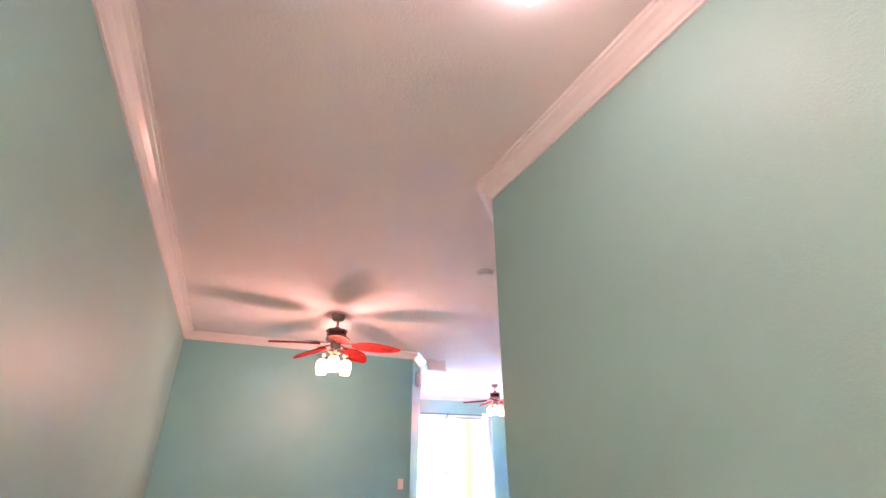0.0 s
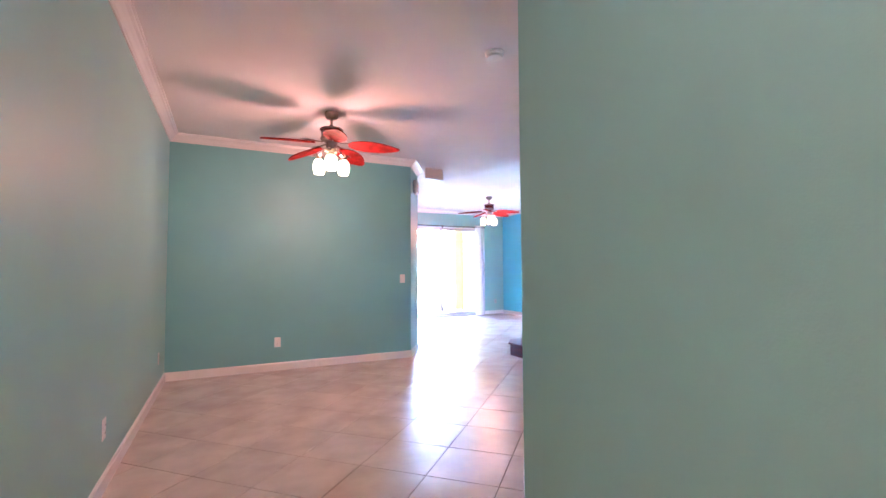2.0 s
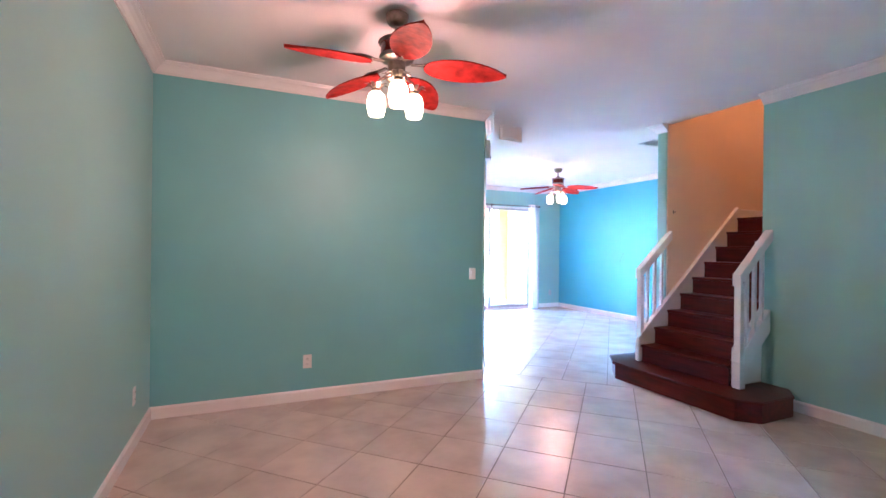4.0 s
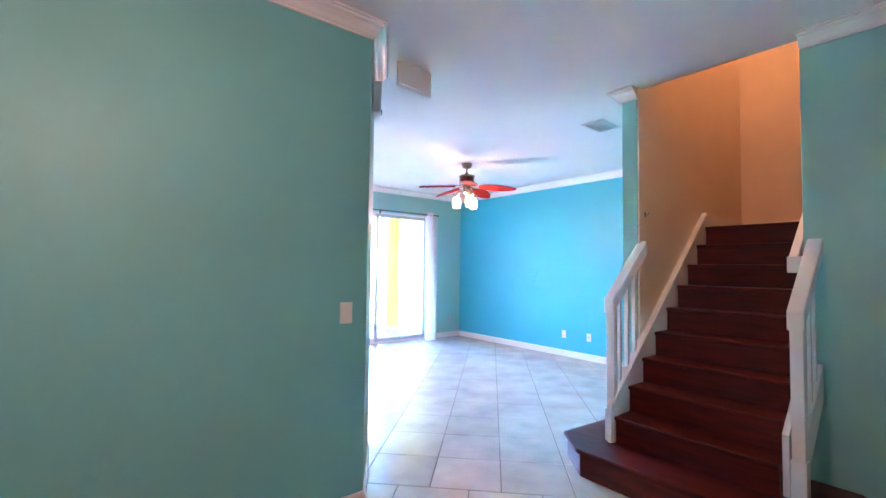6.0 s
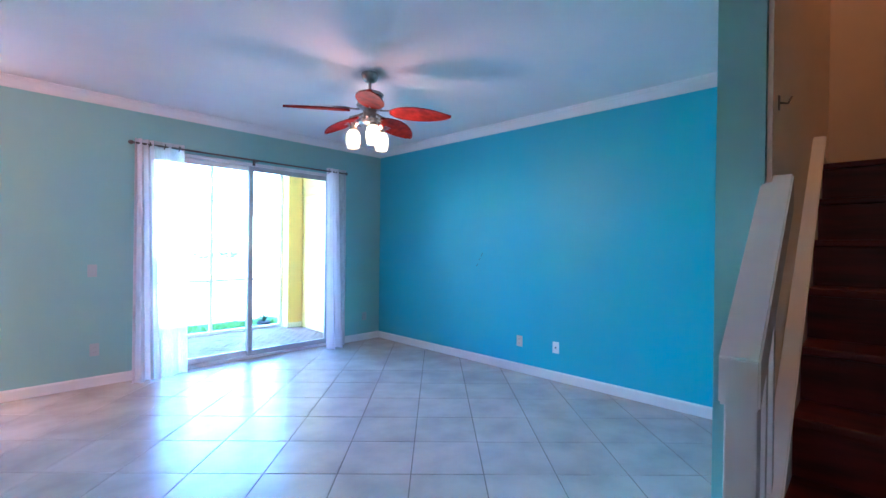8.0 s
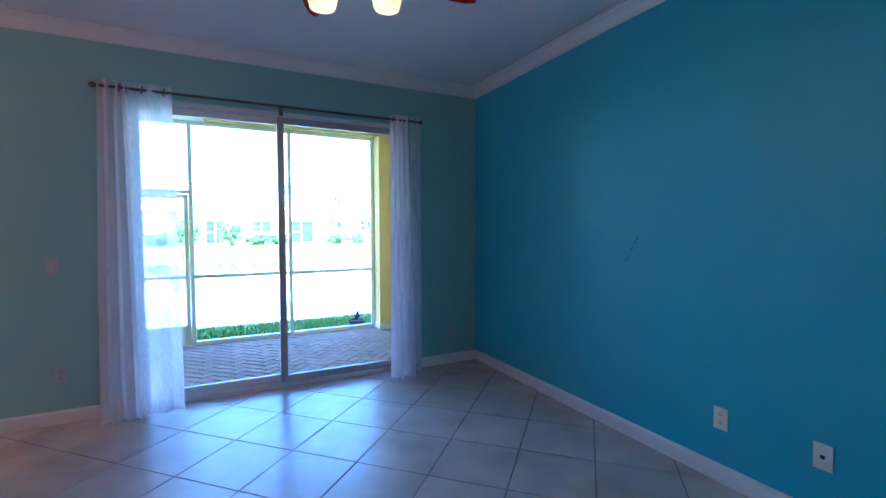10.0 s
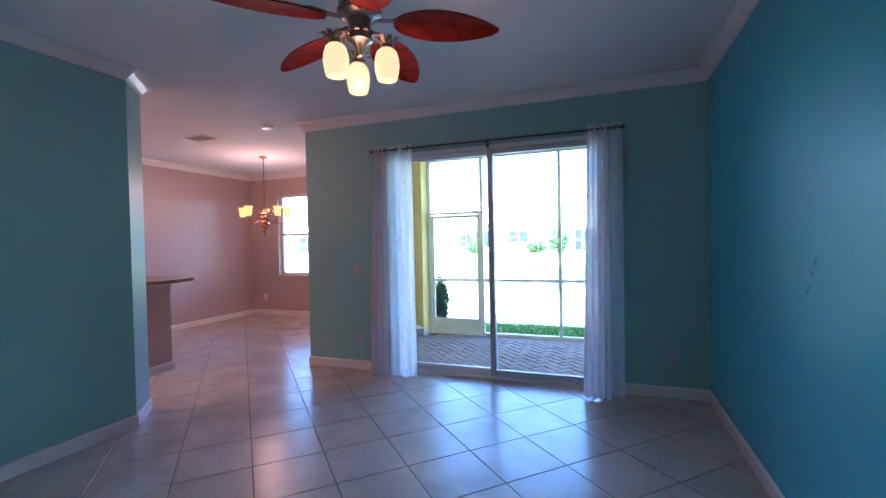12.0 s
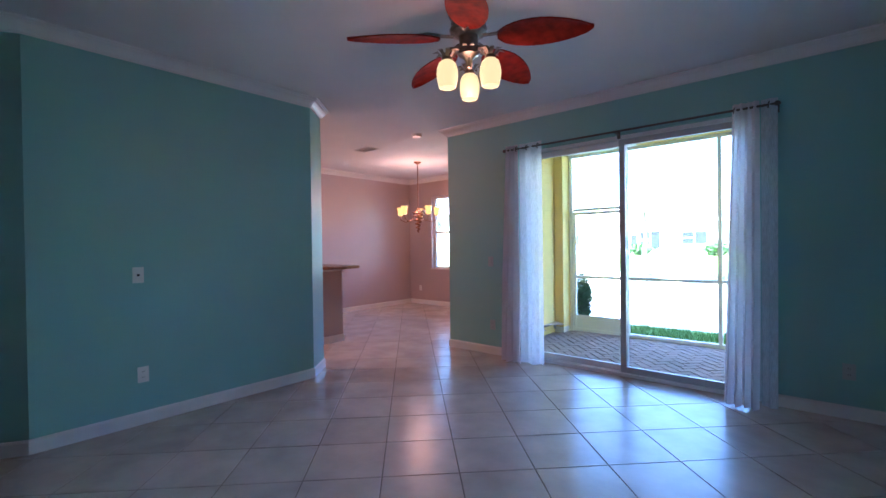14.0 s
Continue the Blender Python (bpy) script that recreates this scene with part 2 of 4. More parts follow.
CH = 0.5
# Plain unseen wall added to shut the hall where the front door would be.
wall("wall_hall_south", (XW, YBACK), (XH, YBACK), AQUA, "pale aqua painted end wall of the hall", ext=(T, T))
wall("wall_hall_east", (XH, YBACK), (XH, 1.505), AQUA, "pale aqua painted hall wall with white crown")
wall("wall_hall_chamfer", (XH, 1.505), (XH + CH, 1.505 + CH), AQUA, "pale aqua painted angled wall end")
wall("wall_foyer_south", (XH + CH, 1.505 + CH), (XS, 1.505 + CH), AQUA, "pale aqua painted foyer wall")
wall("wall_foyer_east", (XS, 1.505 + CH), (XS, YS0), AQUA, "pale aqua painted wall beside the stair", ext=(T, 0))
wall("wall_living_south", (XS, YS1 + 0.13), (XE, YS1 + 0.13), AQUA, "pale aqua painted wall backing the stair", t=0.115)
wall("wall_living_east", (XE, YS1 + 0.13), (XE, YN), TEAL, "saturated teal painted accent wall with scuffs", ext=(T, T))
wall("wall_living_west", (XL, YL1), (XL, YL0), AQUA, "pale aqua painted wall with outlets", t=0.2)
wall("wall_living_west_end", (XL - 0.25, YL1 + 0.285), (XL, YL1), AQUA, "pale aqua painted angled wall end", t=0.1)
wall("wall_front_chamfer", (XL, YL0), (XA, YA), AQUA, "pale aqua painted angled wall end with a door chime", t=0.1)
wall("wall_front_north", (XA, YA), (XW, YA), MID, "teal painted accent wall with outlet and switch")
wall("wall_west", (XW, YB), (XW, YA + T), TAUPE, "rosy taupe painted kitchen wall", ext=(T, 0))
wall("wall_front_west", (XW, YA + T), (XW, YBACK), AQUA, "pale aqua painted hall wall with white crown")
wall("wall_kitchen_back", (XW, YA + T + 0.15), (2.39, YA + T + 0.15), TAUPE, "rosy taupe painted kitchen wall", t=0.1)
wall("wall_kitchen_side", (XL - 0.205, YL0 - 0.05), (XL - 0.205, YL1 + 0.15), TAUPE, "rosy taupe painted kitchen wall", t=0.03)
wall("wall_nook_east", (XO + 0.1, YN + 0.13), (XO + 0.1, YB), TAUPE, "rosy taupe painted nook wall")

# north wall with the sliding-door opening
DX0, DX1, DZ = 3.97, 6.14, 2.315
wn_ = empty("wall_north", label="pale aqua painted wall with a sliding door", category="wall", kind="structure")
for x0, x1, z0, z1 in ((XO, DX0, -0.05, H + 0.1), (DX1, XE, -0.05, H + 0.1), (DX0, DX1, DZ, H + 0.1)):
    part("wall_panel", box(x0, YN, z0, x1, YN + 0.2, z1), AQUA, wn_)
# nook wall with its window
WX0, WX1, WZ0, WZ1 = 0.13, 2.20, 0.79, 2.33
ww_ = empty("wall_nook_north", label="rosy taupe painted wall with a window", category="wall", kind="structure")
for x0, x1, z0, z1 in ((XW, WX0, -0.05, H + 0.1), (WX1, XO + 0.3, -0.05, H + 0.1), (WX0, WX1, WZ1, H + 0.1), (WX0, WX1, -0.05, WZ0)):
    part("wall_panel", box(x0, YB, z0, x1, YB + 0.2, z1), TAUPE, ww_)

# stairwell; plain walls close the landing's unseen south side
SXE, STOP = 6.55, 5.4
wall("wall_stair_north", (SXE, YS1), (XS + 0.004, YS1), CREAM, "cream painted stair wall", z1=STOP, t=0.012, ext=(T, 0))
wall("wall_stair_north_upper", (SXE, YS1 + 0.013), (XS + 0.05, YS1 + 0.013), CREAM, "cream painted stair wall", z0=H + 0.2, z1=STOP)
wall("wall_stair_east", (SXE, 3.0), (SXE, YS1), CREAM, "cream painted landing wall", z1=STOP, ext=(T, T))
wall("wall_stair_south", (5.45, 3.0), (SXE, 3.0), CREAM, "cream painted landing wall", z1=STOP)
wall("wall_stair_inner", (XS + 0.125, YS0), (5.45, YS0), CREAM, "cream painted stair wall", z1=STOP)
# Unseen piece added to block sunlight leaking through a gap onto the stair.
wall("wall_stair_inner_upper", (XS - 0.05, YS0 - 0.002), (XS + 0.13, YS0 - 0.002), CREAM, "cream painted stair wall", z0=H + 0.21, z1=STOP)
wall("wall_stair_inner_end", (5.45, YS0 - 0.12), (5.45, 3.0), CREAM, "cream painted stair wall", z1=STOP)
wall("wall_stair_west_upper", (XS + 0.06, YS1), (XS + 0.06, YS0), CREAM, "cream painted stair wall", z0=H + 0.11, z1=STOP)
tagged(part("ceiling_stair", box(XS - 0.1, 2.9, STOP, SXE + 0.2, YS1 + 0.2, STOP + 0.1), CEIL), "white upper stairwell ceiling", "ceiling", kind="structure")

# ceiling with the stairwell cut out
cb = bmesh.new()
for x0, y0, x1, y1 in ((-0.8, -2.9, XS + 0.06, YB + 0.2), (XS + 0.06, -2.9, 7.1, YS0 - 0.05), (XS + 0.06, YS1 + 0.06, 7.1, YN + 0.2)):
    add_box(cb, x0, y0, H, x1, y1, H + 0.2)
tagged(part("ceiling", cb, CEIL), "flat white textured ceiling", "ceiling", kind="structure")

# mouldings
CROWN = [(0, 0), (0, -0.088), (0.010, -0.088), (0.012, -0.078), (0.022, -0.070), (0.036, -0.050), (0.056, -0.032), (0.072, -0.024), (0.076, -0.014), (0.086, -0.012), (0.088, 0)]
BASE = [(0, 0), (0.014, 0), (0.014, 0.078), (0.010, 0.086), (0.006, 0.092), (0, 0.094)]
runs = [
    [(XW, YBACK), (XH, YBACK), (XH, 1.505), (XH + CH, 1.505 + CH), (XS, 1.505 + CH), (XS, YS0)],
    [(XS, YS1 + 0.004), (XS, YS1 + 0.13), (XE, YS1 + 0.13), (XE, YN), (XO, YN), (XO, YN + 0.2)],
    [(XL - 0.31, YL1 + 0.285), (XL - 0.25, YL1 + 0.285), (XL, YL1), (XL, YL0), (XA, YA), (XW, YA), (XW, YBACK)],
    [(XO + 0.1, YN + 0.2), (XO + 0.1, YB), (XW, YB), (XW, YA + 0.3)],
]
for i, r in enumerate(runs):
    tagged(part("crown_moulding", sweep(r, CROWN, H - 0.001), TRIM), "white painted crown moulding", "crown moulding", kind="structure")
runs[1] = [(XS, YS1 + 0.03), (XS, YS1 + 0.13), (XE, YS1 + 0.13), (XE, YN), (DX1 + 0.02, YN)]
for r in runs + [[(DX0 - 0.02, YN), (XO, YN), (XO, YN + 0.2)]]:
    tagged(part("baseboard", sweep(r, BASE, 0.001), TRIM), "white painted baseboard", "baseboard", kind="structure")

# ---- sliding door ----
YD = YN + 0.06
door = empty("door_1", pose((DX0 + DX1) / 2, YD, 0), label="closed aluminium-framed sliding glass patio door", category="sliding door", kind="structure")
XM = 5.052


def frame_rect(x0, z0, x1, z1, y0, y1, w, bottom=None):
    bm = bmesh.new()
    b = bottom or w
    add_box(bm, x0, y0, z0, x0 + w, y1, z1, 0.003)
    add_box(bm, x1 - w, y0, z0, x1, y1, z1, 0.003)
    add_box(bm, x0 + w, y0, z1 - w, x1 - w, y1, z1, 0.003)
    add_box(bm, x0 + w, y0, z0, x1 - w, y1, z0 + b, 0.003)
    return bm


def local(bm, ob):
    bm.transform(ob.matrix_world.inverted())
    return bm


bpy.context.view_layer.update()
part("door_frame", local(frame_rect(DX0, 0.0, DX1, DZ, YD - 0.02, YD + 0.10, 0.035, 0.03), door), ALU, door)
for x0, x1, y0 in ((DX0 + 0.036, XM + 0.028, YD + 0.045), (XM - 0.028, DX1 - 0.036, YD + 0.003)):
    leaf = part("sliding_leaf", local(frame_rect(x0, 0.032, x1, DZ - 0.036, y0, y0 + 0.036, 0.055, 0.06), door), GREYALU if x0 > 4.5 else ALU, door)
    g = part("pane", local(box(x0 + 0.05, y0 + 0.015, 0.085, x1 - 0.05, y0 + 0.021, DZ - 0.085), door), GLASS, leaf)
    g.visible_shadow = False

# nook windows, a mulled pair
for nm, xa, xb in (("window_1", WX0, 1.115), ("window_2", 1.215, WX1)):
    win = empty(nm, pose((xa + xb) / 2, YB + 0.12, WZ0), label="white single-hung window over a pond view", category="window", group="nook windows", kind="structure")
    bpy.context.view_layer.update()
    part("window_frame", local(frame_rect(xa, WZ0, xb, WZ1, YB + 0.09, YB + 0.16, 0.04), win), TRIM, win)
    part("meeting_rail", local(box(xa + 0.04, YB + 0.08, 1.54, xb - 0.04, YB + 0.13, 1.59, 0.004), win), TRIM, win)
    part("window_sill", local(box(xa - 0.02, YB - 0.025, WZ0 - 0.02, xb + 0.02, YB + 0.09, WZ0 + 0.004, 0.004), win), TRIM, win)
    for z0, z1 in ((WZ0 + 0.04, 1.545), (1.585, WZ1 - 0.04)):
        part("pane", local(box(xa + 0.04, YB + 0.115, z0, xb - 0.04, YB + 0.12, z1), win), GLASS, win).visible_shadow = False
tagged(part("window_mullion", box(1.116, YB + 0.01, WZ0, 1.214, YB + 0.16, WZ1, 0.004), TRIM), "white painted post between two windows", "mullion", kind="structure")

# ---- curtains ----
RY, RZ = YN - 0.10, 2.325
rod = empty("curtain_rod", pose((DX0 + DX1) / 2, RY, RZ), label="thin dark nickel curtain rod above the patio door", category="curtain rod")
bpy.context.view_layer.update()
part("rod", local(tube([(3.85, RY, RZ), (6.24, RY, RZ)], 0.010), rod), STEEL, rod, smooth=True)
for x, s in ((3.85, -1), (6.24, 1)):
    part("finial", local(lathe([(0.010, 0), (0.018, 0.006), (0.020, 0.02), (0.014, 0.034), (0.004, 0.04)], 16, pose(x, RY, RZ, 0, 90 * s)), rod), STEEL, rod, smooth=True)
for x in (3.90, 5.05, 6.25):
    part("bracket", local(add_box(box(x - 0.006, RY, RZ - 0.016, x + 0.006, YN - 0.006, RZ - 0.006), x - 0.015, YN - 0.006, RZ - 0.05, x + 0.015, YN - 0.0005, RZ + 0.03), rod), STEEL, rod)


def curtain(x0, x1, mat, label, folds, depth, flare, rings, xb0=None, xb1=None, fwd=0.04):
    xb0, xb1 = xb0 or x0, xb1 or x1
    th = empty("curtain", pose((x0 + x1) / 2, RY, 0), label=label, category="curtain", group="curtains at the patio door")
    bpy.context.view_layer.update()
    bm = bmesh.new()
    nu, nv = folds * 14, 40
    z1, z0 = RZ + 0.045, 0.015
    ph = random.random() * 6
    for side in (0,):
        grid = []
        for j in range(nv + 1):
            v = j / nv
            row = []
            for i in range(nu + 1):
                u = i / nu
                a = 2 * math.pi * folds * (u + 0.02 * math.sin(3 * v + ph) * v) + ph
                d = depth * (0.75 + 0.35 * v + flare * v * v)
                xa, xz = x0 + (xb0 - x0) * v, x1 + (xb1 - x1) * v
                x = xa + (xz - xa) * u + 0.25 * d * math.sin(2 * a + v)
                y = RY + d * math.sin(a) + 0.25 * d * math.sin(a * 0.5 + 4 * v) - fwd * v
                row.append(bm.verts.new((x, y + side * 0.0022, z1 + (z0 - z1) * v + 0.008 * math.sin(a * 0.5) * v)))
            grid.append(row)
        for a, b in zip(grid, grid[1:]):
            for i in range(nu):
                f = (a[i], a[i + 1], b[i + 1], b[i])
                bm.faces.new(f)
    part("fabric", local(bm, th), mat, th, smooth=True)
    for x in rings:
        pts = [(x + 0.004 * math.sin(2 * math.pi * k / 24), RY + 0.024 * math.cos(2 * math.pi * k / 24), RZ + 0.024 * math.sin(2 * math.pi * k / 24)) for k in range(25)]
        part("grommet", local(tube(pts, 0.005, 8), th), STEEL, th, smooth=True)


curtain(3.865, 4.02, DRAPE, "off-white linen curtain bunched beside the patio door", 3, 0.030, 0.2, (3.985,), 3.84, 4.08, 0.09)
curtain(4.025, 4.29, SHEER, "sheer white curtain hanging beside the drape", 2, 0.012, 0.8, (4.115, 4.245), 4.05, 4.33)
curtain(5.975, 6.15, DRAPE, "off-white linen curtain gathered at the patio door's edge", 4, 0.034, 0.2, (5.985,), 5.925, 6.15, 0.13)
curtain(6.155, 6.26, SHEER, "narrow sheer white curtain beside the drape", 1, 0.014, 0.4, (6.205,), 6.155, 6.255)

# ---- stair ----
NR, RISE, X1, RUN = 10, 0.1744, 3.93, 0.1952
stair = empty("staircase", pose(XS, (YS0 + YS1) / 2, 0), label="dark cherry wooden staircase with white railings", category="staircase", kind="structure")
bpy.context.view_layer.update()
# bottom step is a wide block with clipped corners
S1 = [(3.66, 5.20), (3.66, 3.97), (3.79, 3.84), (4.20, 3.84), (4.355, 3.97), (4.355, 5.40), (3.86, 5.44)]


def grown(poly, d):
    cx, cy = sum(p[0] for p in poly) / len(poly), sum(p[1] for p in poly) / len(poly)
    return [(x + d * (1 if x > cx else -1), y + d * (1 if y > cy else -1)) for x, y in poly]


part("riser", local(prism(S1, 0.001, RISE - 0.028), stair), CHERRY, stair)
bm = prism([(x - 0.02 * (x < 4.3), y + (0.02 if y > 4.6 else -0.02)) for x, y in S1], RISE - 0.0278, RISE)
bmesh.ops.bevel(bm, geom=[e for e in bm.edges], offset=0.006, segments=2, affect='EDGES')
part("tread", local(bm, stair), CHERRY, stair)
for k in range(2, NR + 1):
    x = X1 + (k - 2) * RUN
    z = RISE * k
    y0, y1 = (YS0 + 0.03, YS1 - 0.036)
    part("riser", local(box(x + 0.02, y0, z - RISE, x + 0.045, y1, z - 0.026), stair), CHERRY, stair)
    xe = x + RUN + 0.045 if k < NR else SXE
    part("tread", local(box(x, y0, z - 0.026, xe, y1, z, 0.006), stair), CHERRY, stair)
part("landing", local(box(X1 + (NR - 2) * RUN + 0.2, 3.0, NR * RISE - 0.15, SXE, YS0 + 0.03, NR * RISE - 0.001), stair), CHERRY, stair)
SL = RISE / RUN
XT = X1 + (NR - 2) * RUN


def slope_board(xa, xb, y0, y1, dz0, dz1):
    """A board that runs with the stair's pitch; dz is measured over the nosing line."""
    zf = lambda x: 2 * RISE + (x - X1) * SL
    bm = bmesh.new()
    vs = []
    for y in (y0, y1):
        vs.append([bm.verts.new(p) for p in ((xa, y, zf(xa) + dz0), (xb, y, zf(xb) + dz0), (xb, y, zf(xb) + dz1), (xa, y, zf(xa) + dz1))])
    a, b = vs
    bm.faces.new(a)
    bm.faces.new(b[::-1])
    for i in range(4):
        bm.faces.new((a[i], b[i], b[(i + 1) % 4], a[(i + 1) % 4]))
    bmesh.ops.bevel(bm, geom=list(bm.edges), offset=0.004, segments=2, affect='EDGES')
    return bm


# skirt boards with a small cap on the wall sides
for y0, y1 in ((YS1 - 0.036, YS1 - 0.002), (YS0 + 0.002, YS0 + 0.030)):
    xa = X1 - 0.02 if y0 > 4.6 else XS + 0.02
    part("stringer", local(slope_board(xa, XT + 0.02, y0, y1, -0.30, 0.09), stair), TRIM, stair)
    part("stringer_cap", local(slope_board(xa + 0.02, XT + 0.02, y0 - (0.012 if y0 > 4.6 else 0), y1 + (0 if y0 > 4.6 else 0.012), 0.09, 0.112), stair), TRIM, stair)
zs = 2 * RISE + (3.99 - X1) * SL
bm = prism([(3.99, RISE + 0.001), (XS + 0.03, RISE + 0.001), (XS + 0.03, zs + (XS + 0.03 - 3.99) * SL + 0.09), (3.99, zs + 0.09)], 0, 0.03, m=Matrix(((1, 0, 0, 0), (0, 0, 1, YS0 - 0.002), (0, 1, 0, 0), (0, 0, 0, 1))))
part("side_panel", local(bm, stair), TRIM, stair)
part("landing_skirt", local(box(XT + 0.02, YS1 - 0.018, NR * RISE, SXE, YS1 - 0.001, NR * RISE + 0.11, 0.004), stair), TRIM, stair)
part("landing_skirt", local(box(SXE - 0.018, 3.0, NR * RISE, SXE - 0.001, YS1 - 0.02, NR * RISE + 0.11, 0.004), stair), TRIM, stair)


def railing(y, label, xw):
    """White rail from the newel on the bottom step to the wall."""
    zf = lambda x: 2 * RISE + (x - X1) * SL
    r = empty("stair_railing", pose(X1 + 0.02, y, RISE), label=label, category="railing", group="white stair railings")
    bpy.context.view_layer.update()
    part("newel", local(box(3.935, y - 0.028, RISE + 0.001, 3.985, y + 0.028, 1.07, 0.004), r), TRIM, r)
    part("shoe", local(slope_board(3.99, xw - 0.005, y - 0.025, y + 0.025, -0.10, 0.10), r), TRIM, r)
    part("newel_foot", local(box(3.925, y - 0.034, RISE + 0.001, 3.998, y + 0.034, RISE + 0.22, 0.006), r), TRIM, r)
    part("handrail", local(slope_board(3.92, xw + 0.03, y - 0.035, y + 0.035, 0.70, 0.80), r), TRIM, r)
    for k in range(3):
        x = 4.055 + k * 0.105
        part("baluster", local(box(x - 0.014, y - 0.014, zf(x) + 0.08, x + 0.014, y + 0.014, zf(x) + 0.72, 0.002), r), TRIM, r)


railing(YS1 - 0.010, "white painted railing at the living room side of the stair", XS)
railing(YS0 - 0.052, "white painted railing at the foyer side of the stair", XS)
hr = empty("handrail", pose(4.6, YS0 + 0.07, 1.6), label="white wall-mounted stair handrail", category="handrail")
bpy.context.view_layer.update()
for xa, xb, w in ((4.42, 5.12, 0.045), (5.18, XT - 0.02, 0.036)):
    part("rail", local(slope_board(xa, xb, YS0 + 0.045, YS0 + 0.045 + w, 0.56, 0.63), hr), TRIM, hr)
for x in (4.43, 5.15):
    zz = 2 * RISE + (x - X1) * SL
    part("end_block", local(box(x - 0.035, YS0 + 0.001, zz + 0.54, x + 0.035, YS0 + 0.09, zz + 0.64, 0.008), hr), TRIM, hr)
for x in (4.6, 5.0):
    zz = 2 * RISE + (x - X1) * SL + 0.56
    part("bracket", local(tube([(x, YS0 + 0.002, zz - 0.05), (x, YS0 + 0.05, zz - 0.05), (x, YS0 + 0.075, zz)], 0.008), hr), STEEL, hr)

# ---- ceiling fans ----


def leaf_blade(L, W):
    """A palm-leaf blade along +x with ribs and a slight droop."""
    bm = bmesh.new()
    nu, nv = 22, 12
    tops = []
    for side in (0, 1):
        g = []
        for i in range(nu + 1):
            u = i / nu
            w = W * (math.sin(math.pi * min(1, u ** 0.85)) ** 0.62 * 0.95 + 0.10 * (1 - u)) if 0 < u < 1 else W * (0.10 if u == 0 else 0.015)
            row = []
            for j in range(nv + 1):
                s = j / nv * 2 - 1
                rib = 0.0008 * math.cos((u * L * 70 - abs(s) * 5) * 2)
                z = -0.012 * s * s - 0.02 * u * u + rib - (0.007 if side else 0) - 0.22 * s * w / 2
                row.append(bm.verts.new((u * L, s * w / 2, z)))
            g.append(row)
        for a, b in zip(g, g[1:]):
            for j in range(nv):
                f = (a[j], b[j], b[j + 1], a[j + 1])
                bm.faces.new(f if not side else f[::-1])
        tops.append(g)
    a, b = tops
    rim = [(a[i][0], b[i][0]) for i in range(nu + 1)] + [(a[nu][j], b[nu][j]) for j in range(1, nv + 1)] + [(a[i][nv], b[i][nv]) for i in range(nu - 1, -1, -1)] + [(a[0][j], b[0][j]) for j in range(nv - 1, 0, -1)]
    for k in range(len(rim)):
        p, q = rim[k], rim[(k + 1) % len(rim)]
        bm.faces.new((p[0], q[0], q[1], p[1]))
    return bm


def small_leaves(c, n, r, l, tilt, bm=None):
    bm = bm or bmesh.new()
    for k in range(n):
        a = 2 * math.pi * k / n
        d, s = Vector((math.cos(a), math.sin(a), 0)), Vector((-math.sin(a), math.cos(a), 0))
        p = [Vector(c) + d * r, Vector(c) + d * (r + l * 0.55) + Vector((0, 0, tilt * l * 0.7)), Vector(c) + d * (r + l) + Vector((0, 0, tilt * l * 0.55))]
        for t in (0, 0.002):
            o = Vector((0, 0, t))
            v = [bm.verts.new(x + o) for x in (p[0] - s * l * 0.12, p[0] + s * l * 0.12, p[1] + s * l * 0.2, p[2], p[1] - s * l * 0.2)]
            bm.faces.new(v)
    return bm


